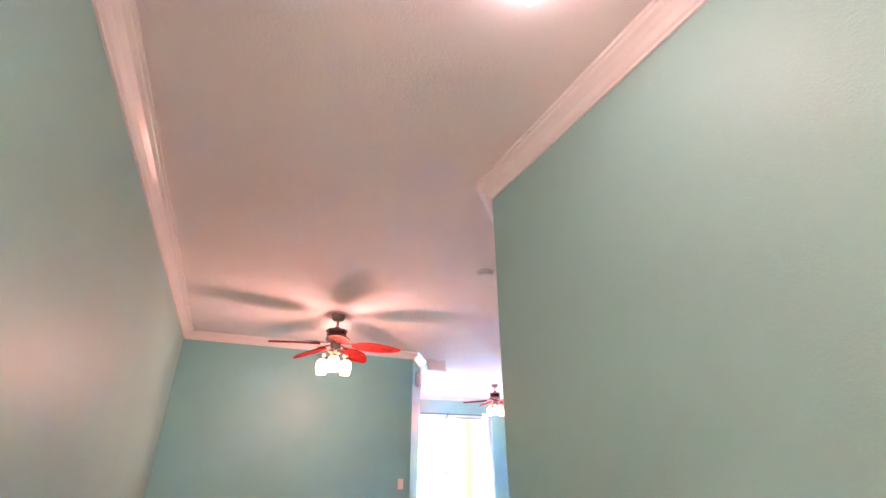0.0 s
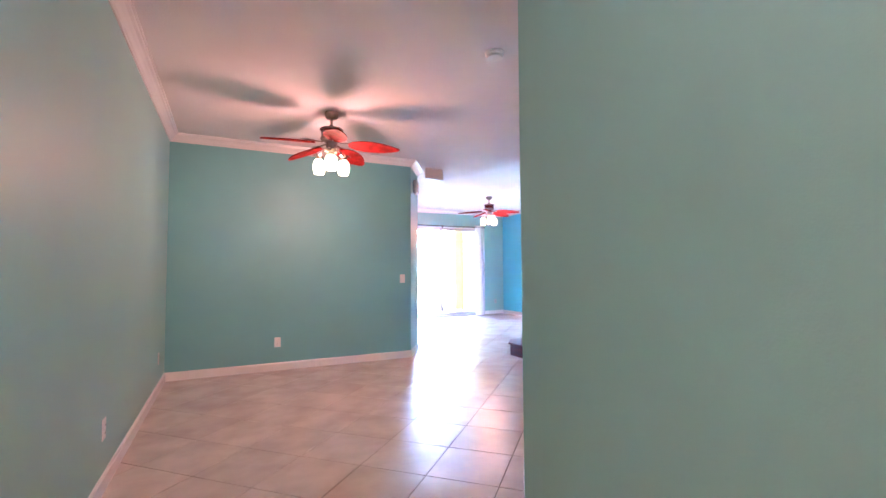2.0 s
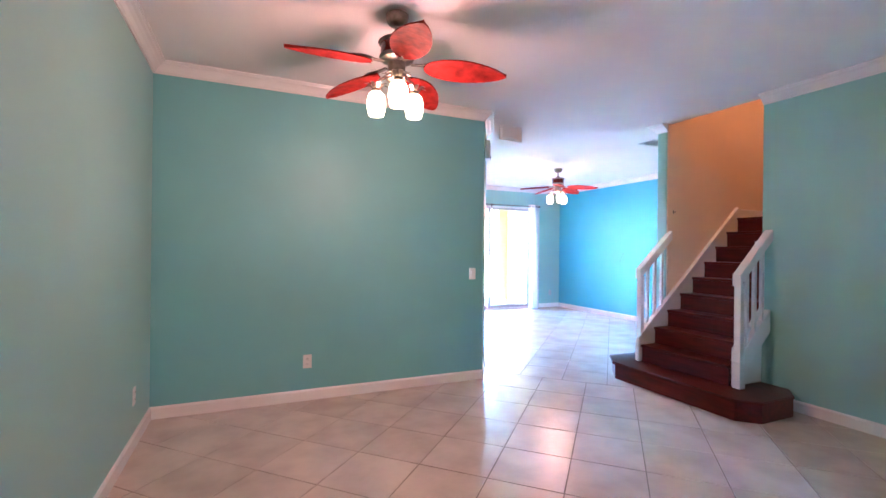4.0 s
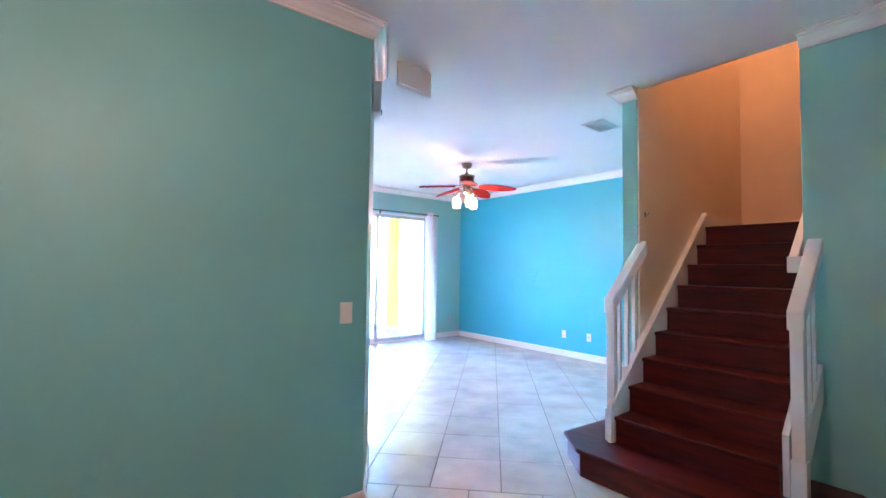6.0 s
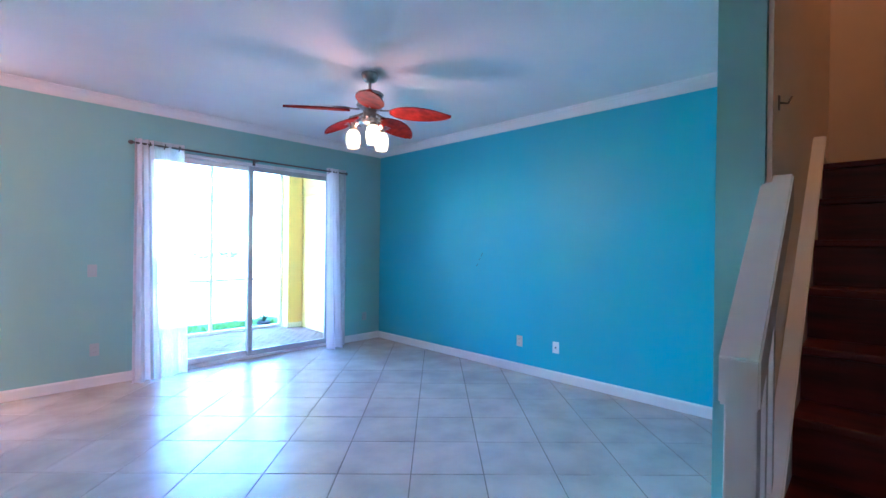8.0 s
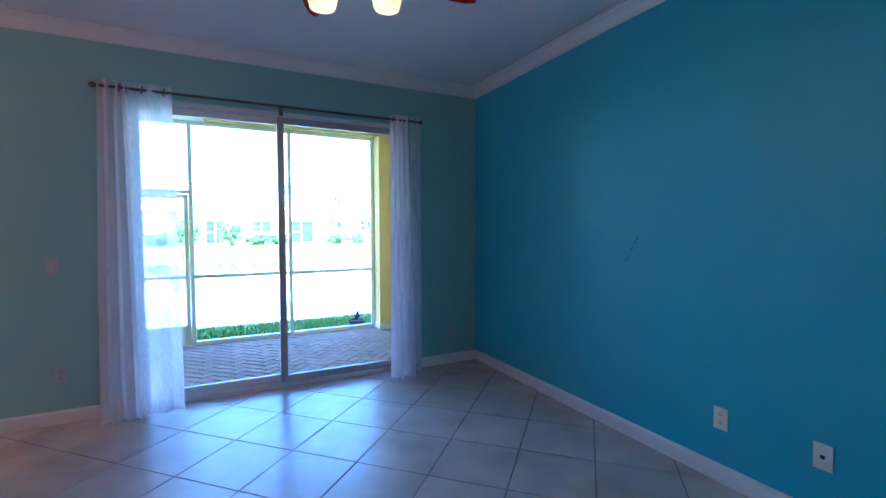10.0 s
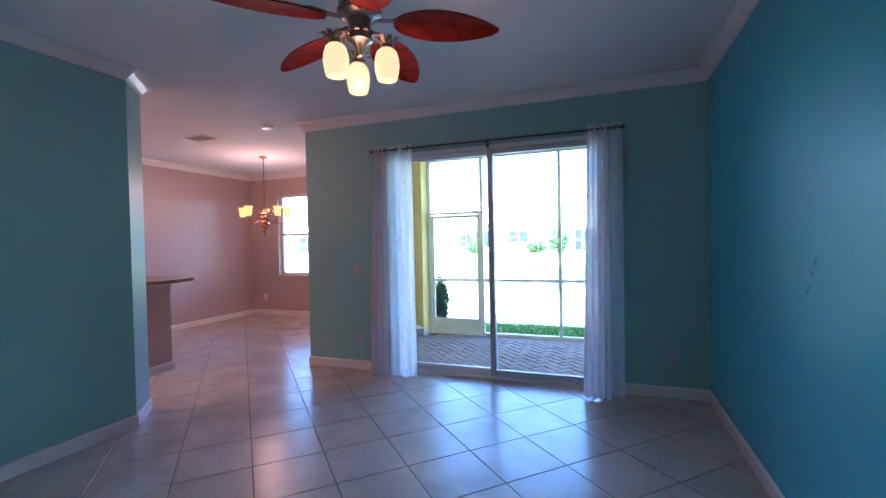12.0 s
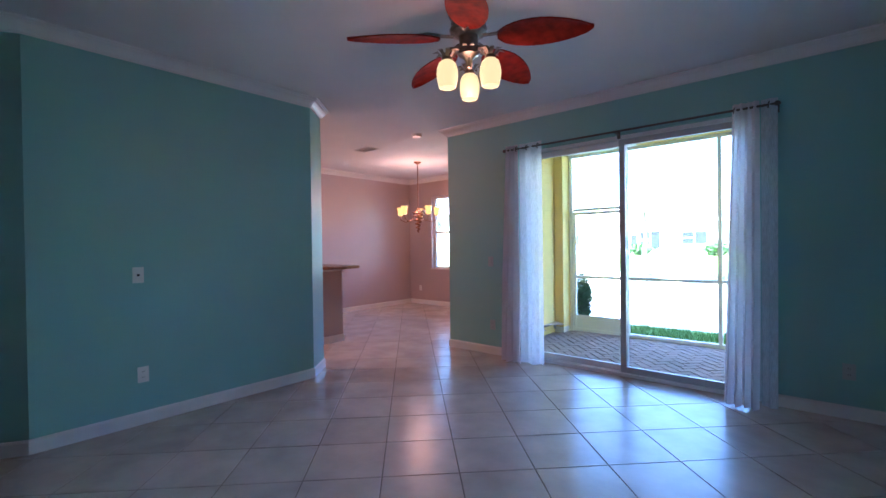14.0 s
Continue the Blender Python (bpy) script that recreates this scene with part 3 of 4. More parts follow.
def ceiling_fan(x, y, turn, kit_turn, label):
    fan = empty("ceiling_fan", pose(x, y, H), label=label, category="ceiling fan", group="matching ceiling fans")
    part("canopy", lathe([(0.068, -0.001), (0.070, -0.015), (0.060, -0.05), (0.045, -0.065), (0.02, -0.07)], 28), PEWTER, fan, smooth=True)
    part("downrod", lathe([(0.012, -0.07), (0.012, -0.125), (0.024, -0.13), (0.034, -0.155), (0.05, -0.16)], 20), PEWTER, fan, smooth=True)
    part("motor_housing", lathe([(0.05, -0.135), (0.098, -0.14), (0.108, -0.150), (0.102, -0.158), (0.098, -0.16), (0.098, -0.235), (0.06, -0.24)], 36), MOTOR, fan, smooth=True)
    part("top_ring", lathe([(0.07, -0.134), (0.105, -0.138), (0.113, -0.147), (0.107, -0.158), (0.0985, -0.159)], 36), PEWTER, fan, smooth=True)
    part("bottom_ring", lathe([(0.099, -0.225), (0.106, -0.232), (0.100, -0.250), (0.075, -0.262), (0.055, -0.27), (0.05, -0.33), (0.064, -0.345), (0.060, -0.372), (0.03, -0.39), (0.018, -0.41), (0.012, -0.44), (0.004, -0.445)], 32), PEWTER, fan, smooth=True)
    blade = leaf_blade(0.50, 0.205)
    iron = small_leaves((0, 0, 0), 1, 0.0, 0.14, 0.0)
    add_box(iron, -0.08, -0.014, -0.008, 0.06, 0.014, 0.0, 0.003)
    for k in range(5):
        m = pose(0, 0, 0, 0, 0, turn + 72 * k) @ pose(0.165, 0, -0.285, 0, 3, 0)
        b = part("blade", blade.copy(), BLADE, fan, smooth=True)
        b.matrix_local = m
        i = part("blade_iron", iron.copy(), PEWTER, b, "pewter leaf bracket")
        i.matrix_local = pose(0, 0, 0.008)
    blade.free(), iron.free()
    part("leaf_collar", small_leaves((0, 0, -0.36), 10, 0.035, 0.06, 0.5), PEWTER, fan)
    for k in range(3):
        a = radians(kit_turn + 120 * k)
        d = Vector((math.cos(a), math.sin(a), 0))
        e = d * 0.135 + Vector((0, 0, -0.395))
        part("arm", tube([d * 0.03 + Vector((0, 0, -0.36)), d * 0.075 + Vector((0, 0, -0.345)), d * 0.115 + Vector((0, 0, -0.355)), d * 0.135 + Vector((0, 0, -0.385)), e + Vector((0, 0, -0.02))], 0.009), PEWTER, fan, smooth=True)
        hub = part("lamp_holder", lathe([(0.006, 0.0), (0.022, -0.004), (0.030, -0.02), (0.034, -0.03), (0.01, -0.034)], 20), PEWTER, fan, smooth=True)
        hub.location = e
        part("leaf_crown", small_leaves((0, 0, -0.018), 8, 0.018, 0.062, 0.75), PEWTER, hub)
        part("shade", lathe([(0.034, -0.033), (0.047, -0.045), (0.056, -0.074), (0.059, -0.106), (0.055, -0.140), (0.046, -0.176), (0.041, -0.176), (0.041, -0.170)], 24), SHADE, hub, "lit pineapple-shaped frosted glass shade", smooth=True)
    for ob in fan.children:
        if ob.name.split('.')[0] not in ("canopy", "downrod"):
            ob.location.z -= 0.025
    return fan


ceiling_fan(0.953, 4.285, -97, -103, "red palm-leaf ceiling fan with three lit shades in the front room")
ceiling_fan(5.02, 7.87, -54, 126, "red palm-leaf ceiling fan with three lit shades in the living room")
lamp("fan_lamp_front", 'POINT', pose(0.953, 4.285, H - 0.65), 0.38, WARM, 0.13)
lamp("fan_lamp_living", 'POINT', pose(5.02, 7.87, H - 0.65), 0.4, WARM, 0.10)

# ---- chandelier ----
ch = empty("chandelier", pose(1.178, 11.43, H), label="spiral bronze chandelier with lit amber glass shades", category="chandelier")
part("canopy", lathe([(0.062, -0.001), (0.060, -0.012), (0.03, -0.03), (0.008, -0.04)], 24), BRONZE, ch, smooth=True)
part("stem", tube([(0, 0, -0.04), (0, 0, -1.2)], 0.007), BRONZE, ch, smooth=True)
sp = []
for k in range(150):
    u = k / 149
    a = 2 * math.pi * 6 * u
    r = 0.105 * (1 - u) + 0.006
    sp.append((r * math.cos(a), r * math.sin(a), -0.84 - 0.38 * u))
part("spiral", tube(sp, 0.015, 8), BRONZE, ch, smooth=True)
for k in range(5):
    a = radians(72 * k + 56)
    d = Vector((math.cos(a), math.sin(a), 0))
    part("arm", tube([d * 0.02 + Vector((0, 0, -0.80)), d * 0.12 + Vector((0, 0, -1.00)), d * 0.24 + Vector((0, 0, -1.04)), d * 0.33 + Vector((0, 0, -1.0)), d * 0.34 + Vector((0, 0, -0.93))], 0.006), BRONZE, ch, smooth=True)
    s = part("shade", lathe([(0.020, 0), (0.040, 0.008), (0.047, 0.05), (0.050, 0.10), (0.064, 0.145), (0.060, 0.145), (0.046, 0.1), (0.04, 0.02)], 20), AMBER, ch, "lit amber glass tulip shade", smooth=True)
    s.location = d * 0.34 + Vector((0, 0, -0.93))
lamp("chandelier_lamp", 'POINT', pose(1.178, 11.43, H - 0.60), 1.8, WARM, 0.12)

# flush ceiling lamps


def flush_lamp(x, y, z, label, energy, color, turn=18):
    hl = empty("ceiling_lamp", pose(x, y, z, 0, 0, turn), label=label, category="ceiling lamp", group="flush ceiling lamps")
    part("base", lathe([(0.10, -0.001), (0.10, -0.02), (0.09, -0.03)], 28), PEWTER, hl, smooth=True)
    part("diffuser", box(-0.14, -0.14, -0.075, 0.14, 0.14, -0.03, 0.02), OPAL, hl, "lit opal glass", smooth=True)
    lamp("flush_lamp_light", 'POINT', pose(x, y, z - 0.22), energy, color, 0.14)


flush_lamp(0.593, 0.337, H, "lit flush square glass ceiling lamp in the hall", 0.012, WARM)
# Added unseen copy of the hall lamp; warm fill for the hall's walls.
flush_lamp(0.28, -1.75, H, "added unseen flush square lamp filling the hall with warm light", 0.9, WARM)
# Unseen fixture added for warm light on the bar and extra fill in the nook.
flush_lamp(0.9, 7.6, H, "added unseen flush square lamp for warm kitchen and nook light", 3.6, WARM)
flush_lamp(5.5, 4.65, STOP, "lit flush square glass lamp over the stair", 0.55, (1.0, 0.42, 0.10))

# ---- small fixtures ----


def plate(kind, m, label, PLASTIC=PLASTIC):
    """A wall plate, face towards local -y, centred on m."""
    th = empty("wall_" + kind, m, label=label, category="outlet" if kind == "outlet" else "switch")
    part("plate", box(-0.036, -0.006, -0.058, 0.036, -0.0005, 0.058, 0.0025), PLASTIC, th)
    if kind == "outlet":
        for z in (-0.022, 0.022):
            s = part("socket", lathe([(0.017, 0.0), (0.017, 0.003), (0.015, 0.0042)], 16, pose(0, -0.005, z, 90)), PLASTIC, th)
            for x in (-0.006, 0.006):
                # Slots are raised bars; the shade inside the holes is their near-black colour.
                part("slot", box(x - 0.0015, -0.0103, z - 0.004, x + 0.0015, -0.0085, z + 0.006), DARK, s)
    elif kind == "switch":
        part("rocker", box(-0.016, -0.011, -0.033, 0.016, -0.005, 0.033, 0.003), PLASTIC, th)
    else:
        part("jack", box(-0.008, -0.009, -0.008, 0.008, -0.005, 0.008), DARK, th)
    return th


WHITE_OUT = "white duplex wall outlet above the baseboard"
plate("outlet", pose(0.624, YA, 0.338), "white duplex wall outlet on the teal wall")
plate("switch", pose(2.235, YA, 1.083), "white rocker light switch on the teal wall")
plate("outlet", pose(XW, 3.05, 0.34, 0, 0, 90), WHITE_OUT)
plate("outlet", pose(XW, 5.2, 0.34, 0, 0, 90), WHITE_OUT)
plate("outlet", pose(XE, 7.684, 0.338, 0, 0, -90), WHITE_OUT)
plate("socket_plate", pose(XE, 7.245, 0.338, 0, 0, -90), "white cable jack plate on the teal wall")
plate("switch", pose(3.56, YN, 1.088), "wall-toned rocker light switch beside the curtain", WALLTONED)
plate("outlet", pose(3.58, YN, 0.346), "wall-toned duplex outlet above the baseboard", WALLTONED)
plate("outlet", pose(6.65, YN, 0.34), "wall-toned duplex outlet above the baseboard", WALLTONED)
plate("socket_plate", pose(XL, 6.88, 1.10, 0, 0, 90), "white cable jack plate at television height")
plate("outlet", pose(XL, 6.90, 0.365, 0, 0, 90), WHITE_OUT)
plate("outlet", pose(XW, 11.0, 0.35, 0, 0, 90), WHITE_OUT)
plate("outlet", pose(-0.22, YB, 0.35), WHITE_OUT)


def vent(x, y, sx, sy, label, turn=0, behind=None):
    v = empty("ceiling_vent", pose(x, y, H, 0, 0, turn), label=label, category="vent", group="ceiling air vents")
    part("backing", box(-sx / 2 + 0.01, -sy / 2 + 0.01, -0.004, sx / 2 - 0.01, sy / 2 - 0.01, -0.001), behind or BACK, v)
    part("frame", frame_rect(-sx / 2, -sy / 2, sx / 2, sy / 2, 0.001, 0.012, 0.025), TRIM, v)
    v.children[-1].data.transform(Matrix.Rotation(radians(-90), 4, 'X'))
    n = int((sy - 0.05) / 0.028)
    for k in range(n):
        yy = -sy / 2 + 0.035 + k * (sy - 0.07) / max(1, n - 1)
        part("slat", box(-sx / 2 + 0.02, -0.011, -0.0015, sx / 2 - 0.02, 0.011, 0.0015, 0, pose(0, yy, -0.010, 35)), TRIM, v)
    return v


sp_ = empty("ceiling_speaker_panel", pose(2.865, 6.0, H, 0, 0, 6), label="white square ceiling access panel with a round boss", category="ceiling panel")
part("panel", box(-0.14, -0.15, -0.006, 0.14, 0.15, -0.001, 0.002), CEIL, sp_)
part("frame", frame_rect(-0.155, -0.17, 0.155, 0.17, 0.001, 0.016, 0.018), TRIM, sp_)
sp_.children[-1].data.transform(Matrix.Rotation(radians(-90), 4, 'X'))
part("boss", lathe([(0.055, -0.008), (0.05, -0.014), (0.02, -0.016)], 20), PLASTIC, sp_, smooth=True)
vent(4.94, 5.83, 0.33, 0.24, "white slatted ceiling air vent near the stair")
# Near-black backing puts the shade behind these slats into colour.
vent(1.35, 10.15, 0.33, 0.22, "slatted ceiling air vent outside the kitchen", behind=DARK)


def smoke_alarm(x, y):
    s = empty("smoke_alarm", pose(x, y, H), label="round white smoke alarm on the ceiling", category="smoke alarm", group="smoke alarms")
    part("base", lathe([(0.070, -0.001), (0.070, -0.012), (0.066, -0.014)], 28), PLASTIC, s, smooth=True)
    part("cover", lathe([(0.062, -0.014), (0.062, -0.030), (0.052, -0.040), (0.02, -0.042)], 28), PLASTIC, s, smooth=True)


smoke_alarm(1.74, 2.595)
smoke_alarm(2.515, 10.04)
# door chime and thermostat strip on the angled wall end
cm = pose((XA + XL) / 2, (YA + YL0) / 2, 0, 0, 0, 58.6)
dc = empty("door_chime", cm @ pose(0, 0, 2.42), label="white door chime box high on the angled wall", category="door chime")
part("cover", box(-0.09, -0.055, -0.10, 0.09, -0.001, 0.10, 0.012), PLASTIC, dc)
part("sensor", lathe([(0.018, 0), (0.018, 0.004), (0.012, 0.006)], 16, pose(0, -0.054, -0.075, 90)), DARK, dc)

hk = empty("wall_hook", pose(4.45, YS1 - 0.001, 1.77), label="small dark metal hook on the cream stair wall", category="hook")
part("plate", box(-0.008, -0.004, -0.02, 0.008, 0.0, 0.02, 0.001), STEEL, hk)
part("prong", tube([(0, -0.003, 0.0), (0, -0.022, -0.006), (0, -0.03, 0.012)], 0.003, 8), STEEL, hk, smooth=True)

# ---- breakfast bar ----
bar = empty("breakfast_bar", pose(1.0, 9.36, 0), label="raised kitchen bar with a granite top on a painted knee wall", category="bar counter")
bpy.context.view_layer.update()
part("knee_wall", local(box(XW + 0.01, 9.20, 0.001, 1.53, 9.55, 0.955), bar), TAUPE, bar)
part("cap", local(box(XW + 0.01, 9.185, 0.956, 1.55, 9.565, 0.995, 0.006), bar), TRIM, bar)
bm = prism([(XW + 0.01, 9.04), (1.72, 9.04), (1.82, 9.13), (1.86, 9.38), (1.82, 9.62), (1.72, 9.70), (XW + 0.01, 9.70)], 0.996, 1.032)
bmesh.ops.bevel(bm, geom=list(bm.edges), offset=0.008, segments=2, affect='EDGES')
part("countertop", local(bm, bar), GRANITE, bar, "polished brown granite top")
part("baseboard", local(sweep([(XW + 0.2, 9.20), (1.53, 9.20), (1.53, 9.55), (XW + 0.2, 9.55)], [(-o, u) for o, u in BASE], 0.001), bar), TRIM, bar)

# ---- lanai ----
LX0, LX1, LY = 3.16, 6.97, 12.87
ZL = -0.17
for nm, x0, x1 in (("wall_lanai_west", LX0 - 0.15, LX0), ("wall_lanai_east", LX1, LX1 + 0.15)):
    w = tagged(part(nm, box(x0, YN + 0.2, -0.3, x1, LY + 0.1, 3.05), YELLOW), "yellow painted lanai side wall with lap siding", "wall", kind="structure")
    for k in range(21):
        z = -0.13 + k * 0.15
        xf = x1 if x1 == LX0 else x0
        s = 1 if x1 == LX0 else -1
        part("siding_board", prism([(0, 0), (0.022, 0), (0.010, 0.148), (0, 0.148)], YN + 0.21, LY - 0.36, m=Matrix(((s, 0, 0, xf), (0, 0, 1, 0), (0, 1, 0, z), (0, 0, 0, 1)))), YELLOW, w)
tagged(part("wall_outer_face", add_box(add_box(box(XO + 0.1, YN + 0.201, -0.3, DX0, YN + 0.23, 3.05), DX1, YN + 0.201, -0.3, 7.1, YN + 0.23, 3.05), DX0, YN + 0.201, DZ, DX1, YN + 0.23, 3.05), YELLOW), "yellow stucco outer wall round the patio door", "wall", kind="structure")
tagged(part("lanai_ceiling", box(LX0 - 0.2, YN + 0.2, 3.05, LX1 + 0.3, LY + 0.7, 3.2), CEIL), "white lanai ceiling", "ceiling", kind="structure")
tagged(part("lanai_beam", box(LX0, LY - 0.12, 2.745, LX1, LY + 0.14, 3.05, 0.01), YELLOW), "yellow stucco beam over the screen", "beam", kind="structure")
for x0, x1 in ((LX0 + 0.001, LX0 + 0.15), (LX1 - 0.27, LX1 - 0.001)):
    p = empty("pillar", pose((x0 + x1) / 2, LY, ZL), label="yellow stucco lanai pillar with a base band", category="pillar", kind="structure")
    bpy.context.view_layer.update()
    part("shaft", local(box(x0, LY - 0.26, ZL, x1, LY + 0.12, 2.743, 0.012), p), YELLOW, p)
    part("base_band", local(box(x0 - 0.012, LY - 0.275, ZL + 0.001, x1 + 0.012, LY + 0.13, -0.08, 0.006), p), TRIM, p)
PX0, PX1 = LX0 + 0.155, LX1 - 0.275
scr = empty("screen_enclosure", pose((PX0 + PX1) / 2, LY, ZL), label="white aluminium screen framing round the lanai", category="screen")
bpy.context.view_layer.update()
for x in (PX0 + 0.025, 4.245, 5.465, PX1 - 0.025):
    part("post", local(box(x - 0.025, LY - 0.025, ZL, x + 0.025, LY + 0.025, 2.742, 0.003), scr), ALU, scr)
part("top_rail", local(box(PX0, LY - 0.024, 2.695, PX1, LY + 0.024, 2.743, 0.003), scr), ALU, scr)
part("mid_rail", local(box(4.272, LY - 0.022, 0.71, PX1 - 0.05, LY + 0.022, 0.755, 0.003), scr), ALU, scr)
part("sill_rail", local(box(4.272, LY - 0.03, ZL, PX1 - 0.05, LY + 0.03, ZL + 0.055, 0.003), scr), ALU, scr)
part("door_header", local(box(PX0 + 0.05, LY - 0.022, 1.81, 4.218, LY + 0.022, 1.855, 0.003), scr), ALU, scr)
sd = part("screen_door", local(frame_rect(PX0 + 0.055, ZL + 0.01, 4.215, 1.80, LY - 0.018, LY + 0.018, 0.05), scr), ALU, scr, "white screen door with a kick panel")
part("kick_panel", local(box(PX0 + 0.10, LY - 0.006, ZL + 0.05, 4.17, LY + 0.006, 0.10), scr), ALU, sd)
part("cross_bar", local(box(PX0 + 0.10, LY - 0.016, 0.71, 4.17, LY + 0.016, 0.755, 0.003), scr), ALU, sd)
part("handle", local(tube([(4.15, LY - 0.02, 0.95), (4.15, LY - 0.05, 0.97), (4.15, LY - 0.05, 1.05), (4.15, LY - 0.02, 1.07)], 0.006), scr), STEEL, sd)

# ---- ground, pond, far shore ----
prof = [(-300, -0.21), (11, -0.21), (14.05, -0.21), (14.3, -0.30), (14.9, -0.8), (16.5, -1.4), (34, -1.4), (36, -0.6), (38, -0.35), (44, 0.05), (60, 0.2), (120, 0.4), (900, 1.0)]
bm = bmesh.new()
xs = [-700, -120, -50, -20, -5, 0, 5, 10, 20, 40, 90, 160, 700]
g = [[bm.verts.new((x, y + (0.15 * math.sin(x * 0.35) if 13 < y < 40 else 0), z)) for x in xs] for y, z in prof]
for a, b in zip(g, g[1:]):
    for i in range(len(xs) - 1):
        bm.faces.new((a[i], a[i + 1], b[i + 1], b[i]))
tagged(part("ground", bm, GRASS, smooth=True), "sunlit green lawn sloping to the pond", "ground", kind="structure")
bm = bmesh.new()
bm.faces.new([bm.verts.new(p) for p in ((-300, 13.5, -0.55), (300, 13.5, -0.55), (300, 37, -0.55), (-300, 37, -0.55))])
tagged(part("water", bm, WATER), "bright rippled pond water", "water", kind="structure")
# blades of grass on the near bank
gb = bmesh.new()
for k in range(9500):
    x, y = random.uniform(2.4, 8.6), random.uniform(13.02, 14.2)
    z = -0.21 if y < 14.05 else -0.21 - (y - 14.05) * 0.36
    a, h, w = random.uniform(0, 6.28), random.uniform(0.04, 0.10), 0.006
    dx, dy = math.cos(a), math.sin(a)
    gb.faces.new([gb.verts.new(p) for p in ((x - dy * w, y + dx * w, z), (x + dy * w, y - dx * w, z), (x + dx * h * 0.4, y + dy * h * 0.4, z + h))])
tagged(part("grass", gb, GRASS), "short green grass on the near bank", "grass", kind="stuff")


def leaves_in(bm, c, r, n, size, hollow=0.55):
    for _ in range(n):
        while True:
            p = Vector((random.uniform(-1, 1), random.uniform(-1, 1), random.uniform(-1, 1)))
            if hollow < p.length < 1:
                break
        k = 1 + 0.35 * noise.noise(p * 2.3 + Vector(c))
        q = Vector(c) + Vector((p.x * r[0], p.y * r[1], p.z * r[2])) * k
        d = Vector((random.uniform(-1, 1), random.uniform(-1, 1), random.uniform(-0.4, 1))).normalized()
        s = d.orthogonal().normalized()
        L = size * random.uniform(0.6, 1.3)
        bm.faces.new([bm.verts.new(v) for v in (q, q + d * L * 0.5 + s * L * 0.28, q + d * L, q + d * L * 0.5 - s * L * 0.28)])
    return bm


def shrub(x, y, z, r, h, label, n=700, size=0.28):
    th = empty("shrub", pose(x, y, z), label=label, category="shrub")
    st = bmesh.new()
    for k in range(5):
        a = k * 1.3
        tube([(0.05 * math.cos(a), 0.05 * math.sin(a), 0.0), (r * 0.3 * math.cos(a), r * 0.3 * math.sin(a), h * 0.4), (r * 0.6 * math.cos(a), r * 0.6 * math.sin(a), h * 0.8)], [0.04 * h, 0.03 * h, 0.01 * h], 6, st)
    part("stems", st, BARK, th)
    part("foliage", leaves_in(bmesh.new(), (0, 0, h * 0.52), (r, r, h * 0.5), n, size, 0.3), LEAF, th)


def house(x, y, z, w, d, h, label, openings, gable=2.2):
    th = empty("house", pose(x, y, z), label=label, category="house", group="houses across the pond")
    part("wall", box(-w / 2, 0, -0.5, w / 2, d, h), STUCCO, th)
    bm = bmesh.new()
    e = 0.6
    a = [bm.verts.new(p) for p in ((-w / 2 - e, -e, h), (w / 2 + e, -e, h), (w / 2 + e, d + e, h), (-w / 2 - e, d + e, h))]
    b = [bm.verts.new(p) for p in ((-w / 2 + d / 2, d / 2, h + gable), (w / 2 - d / 2, d / 2, h + gable))]
    bm.faces.new(a)
    bm.faces.new((a[0], a[1], b[1], b[0]))
    bm.faces.new((a[1], a[2], b[1]))
    bm.faces.new((a[2], a[3], b[0], b[1]))
    bm.faces.new((a[3], a[0], b[0]))
    part("roof", bm, ROOF, th)
    for wx, wz, ww, wh in openings:
        f = part("window", frame_rect(wx, wz, wx + ww, wz + wh, -0.06, 0.04, 0.08), TRIM, th)
        f2 = part("pane", box(wx + 0.08, -0.02, wz + 0.08, wx + ww - 0.08, 0.02, wz + wh - 0.08), BLACKGLASS, f)
        part("mullion", add_box(box(wx + ww / 2 - 0.04, -0.055, wz + 0.08, wx + ww / 2 + 0.04, -0.021, wz + wh - 0.08), wx + 0.08, -0.05, wz + wh / 2 - 0.03, wx + ww / 2 - 0.04, -0.021, wz + wh / 2 + 0.03), TRIM, f)


WN = [(-7, 0.9, 2.2, 1.3), (-2.2, 0.0, 2.4, 2.2), (2.4, 0.9, 2.2, 1.3), (6.0, 0.9, 1.4, 1.3)]
# First entry is a porch, its shade put in as a near-black pane.
house(11.5, 50, 0.1, 17, 10, 5.4, "two-storey pale stucco house with a tiled hip roof", [(-8.2, 0.0, 1.6, 2.2), (-4.44, 1.06, 1.7, 1.1), (-1.3, 0.0, 2.4, 2.2), (2.6, 1.35, 1.3, 0.9), (3.0, 3.6, 0.8, 1.0), (5.6, 1.2, 1.5, 1.1)])
# Third entry is the porch; a dark window pane stands for its shade.
house(-9, 52, 0.1, 18, 10, 3.0, "pale stucco house with its porch shade drawn as a dark pane", [(-6.5, 0.9, 2.0, 1.3), (0.1, 0.4, 1.5, 1.6), (1.75, 0.5, 2.0, 1.8), (5.5, 0.9, 2.2, 1.3)])
house(33, 53, 0.1, 19, 10, 5.6, "two-storey pale stucco house", [(-7, 0.9, 2.2, 1.3), (-1, 0.0, 2.6, 2.2), (4, 0.9, 2.2, 1.3), (-6.5, 3.6, 2, 1.2), (0, 3.6, 2, 1.2), (5, 3.6, 2, 1.2)])
house(-32, 54, 0.1, 18, 10, 5.4, "two-storey pale stucco house", [(-6, 0.9, 2.2, 1.3), (0, 0.0, 2.6, 2.2), (5, 0.9, 2.2, 1.3), (-5, 3.5, 2, 1.2), (3, 3.5, 2, 1.2)])
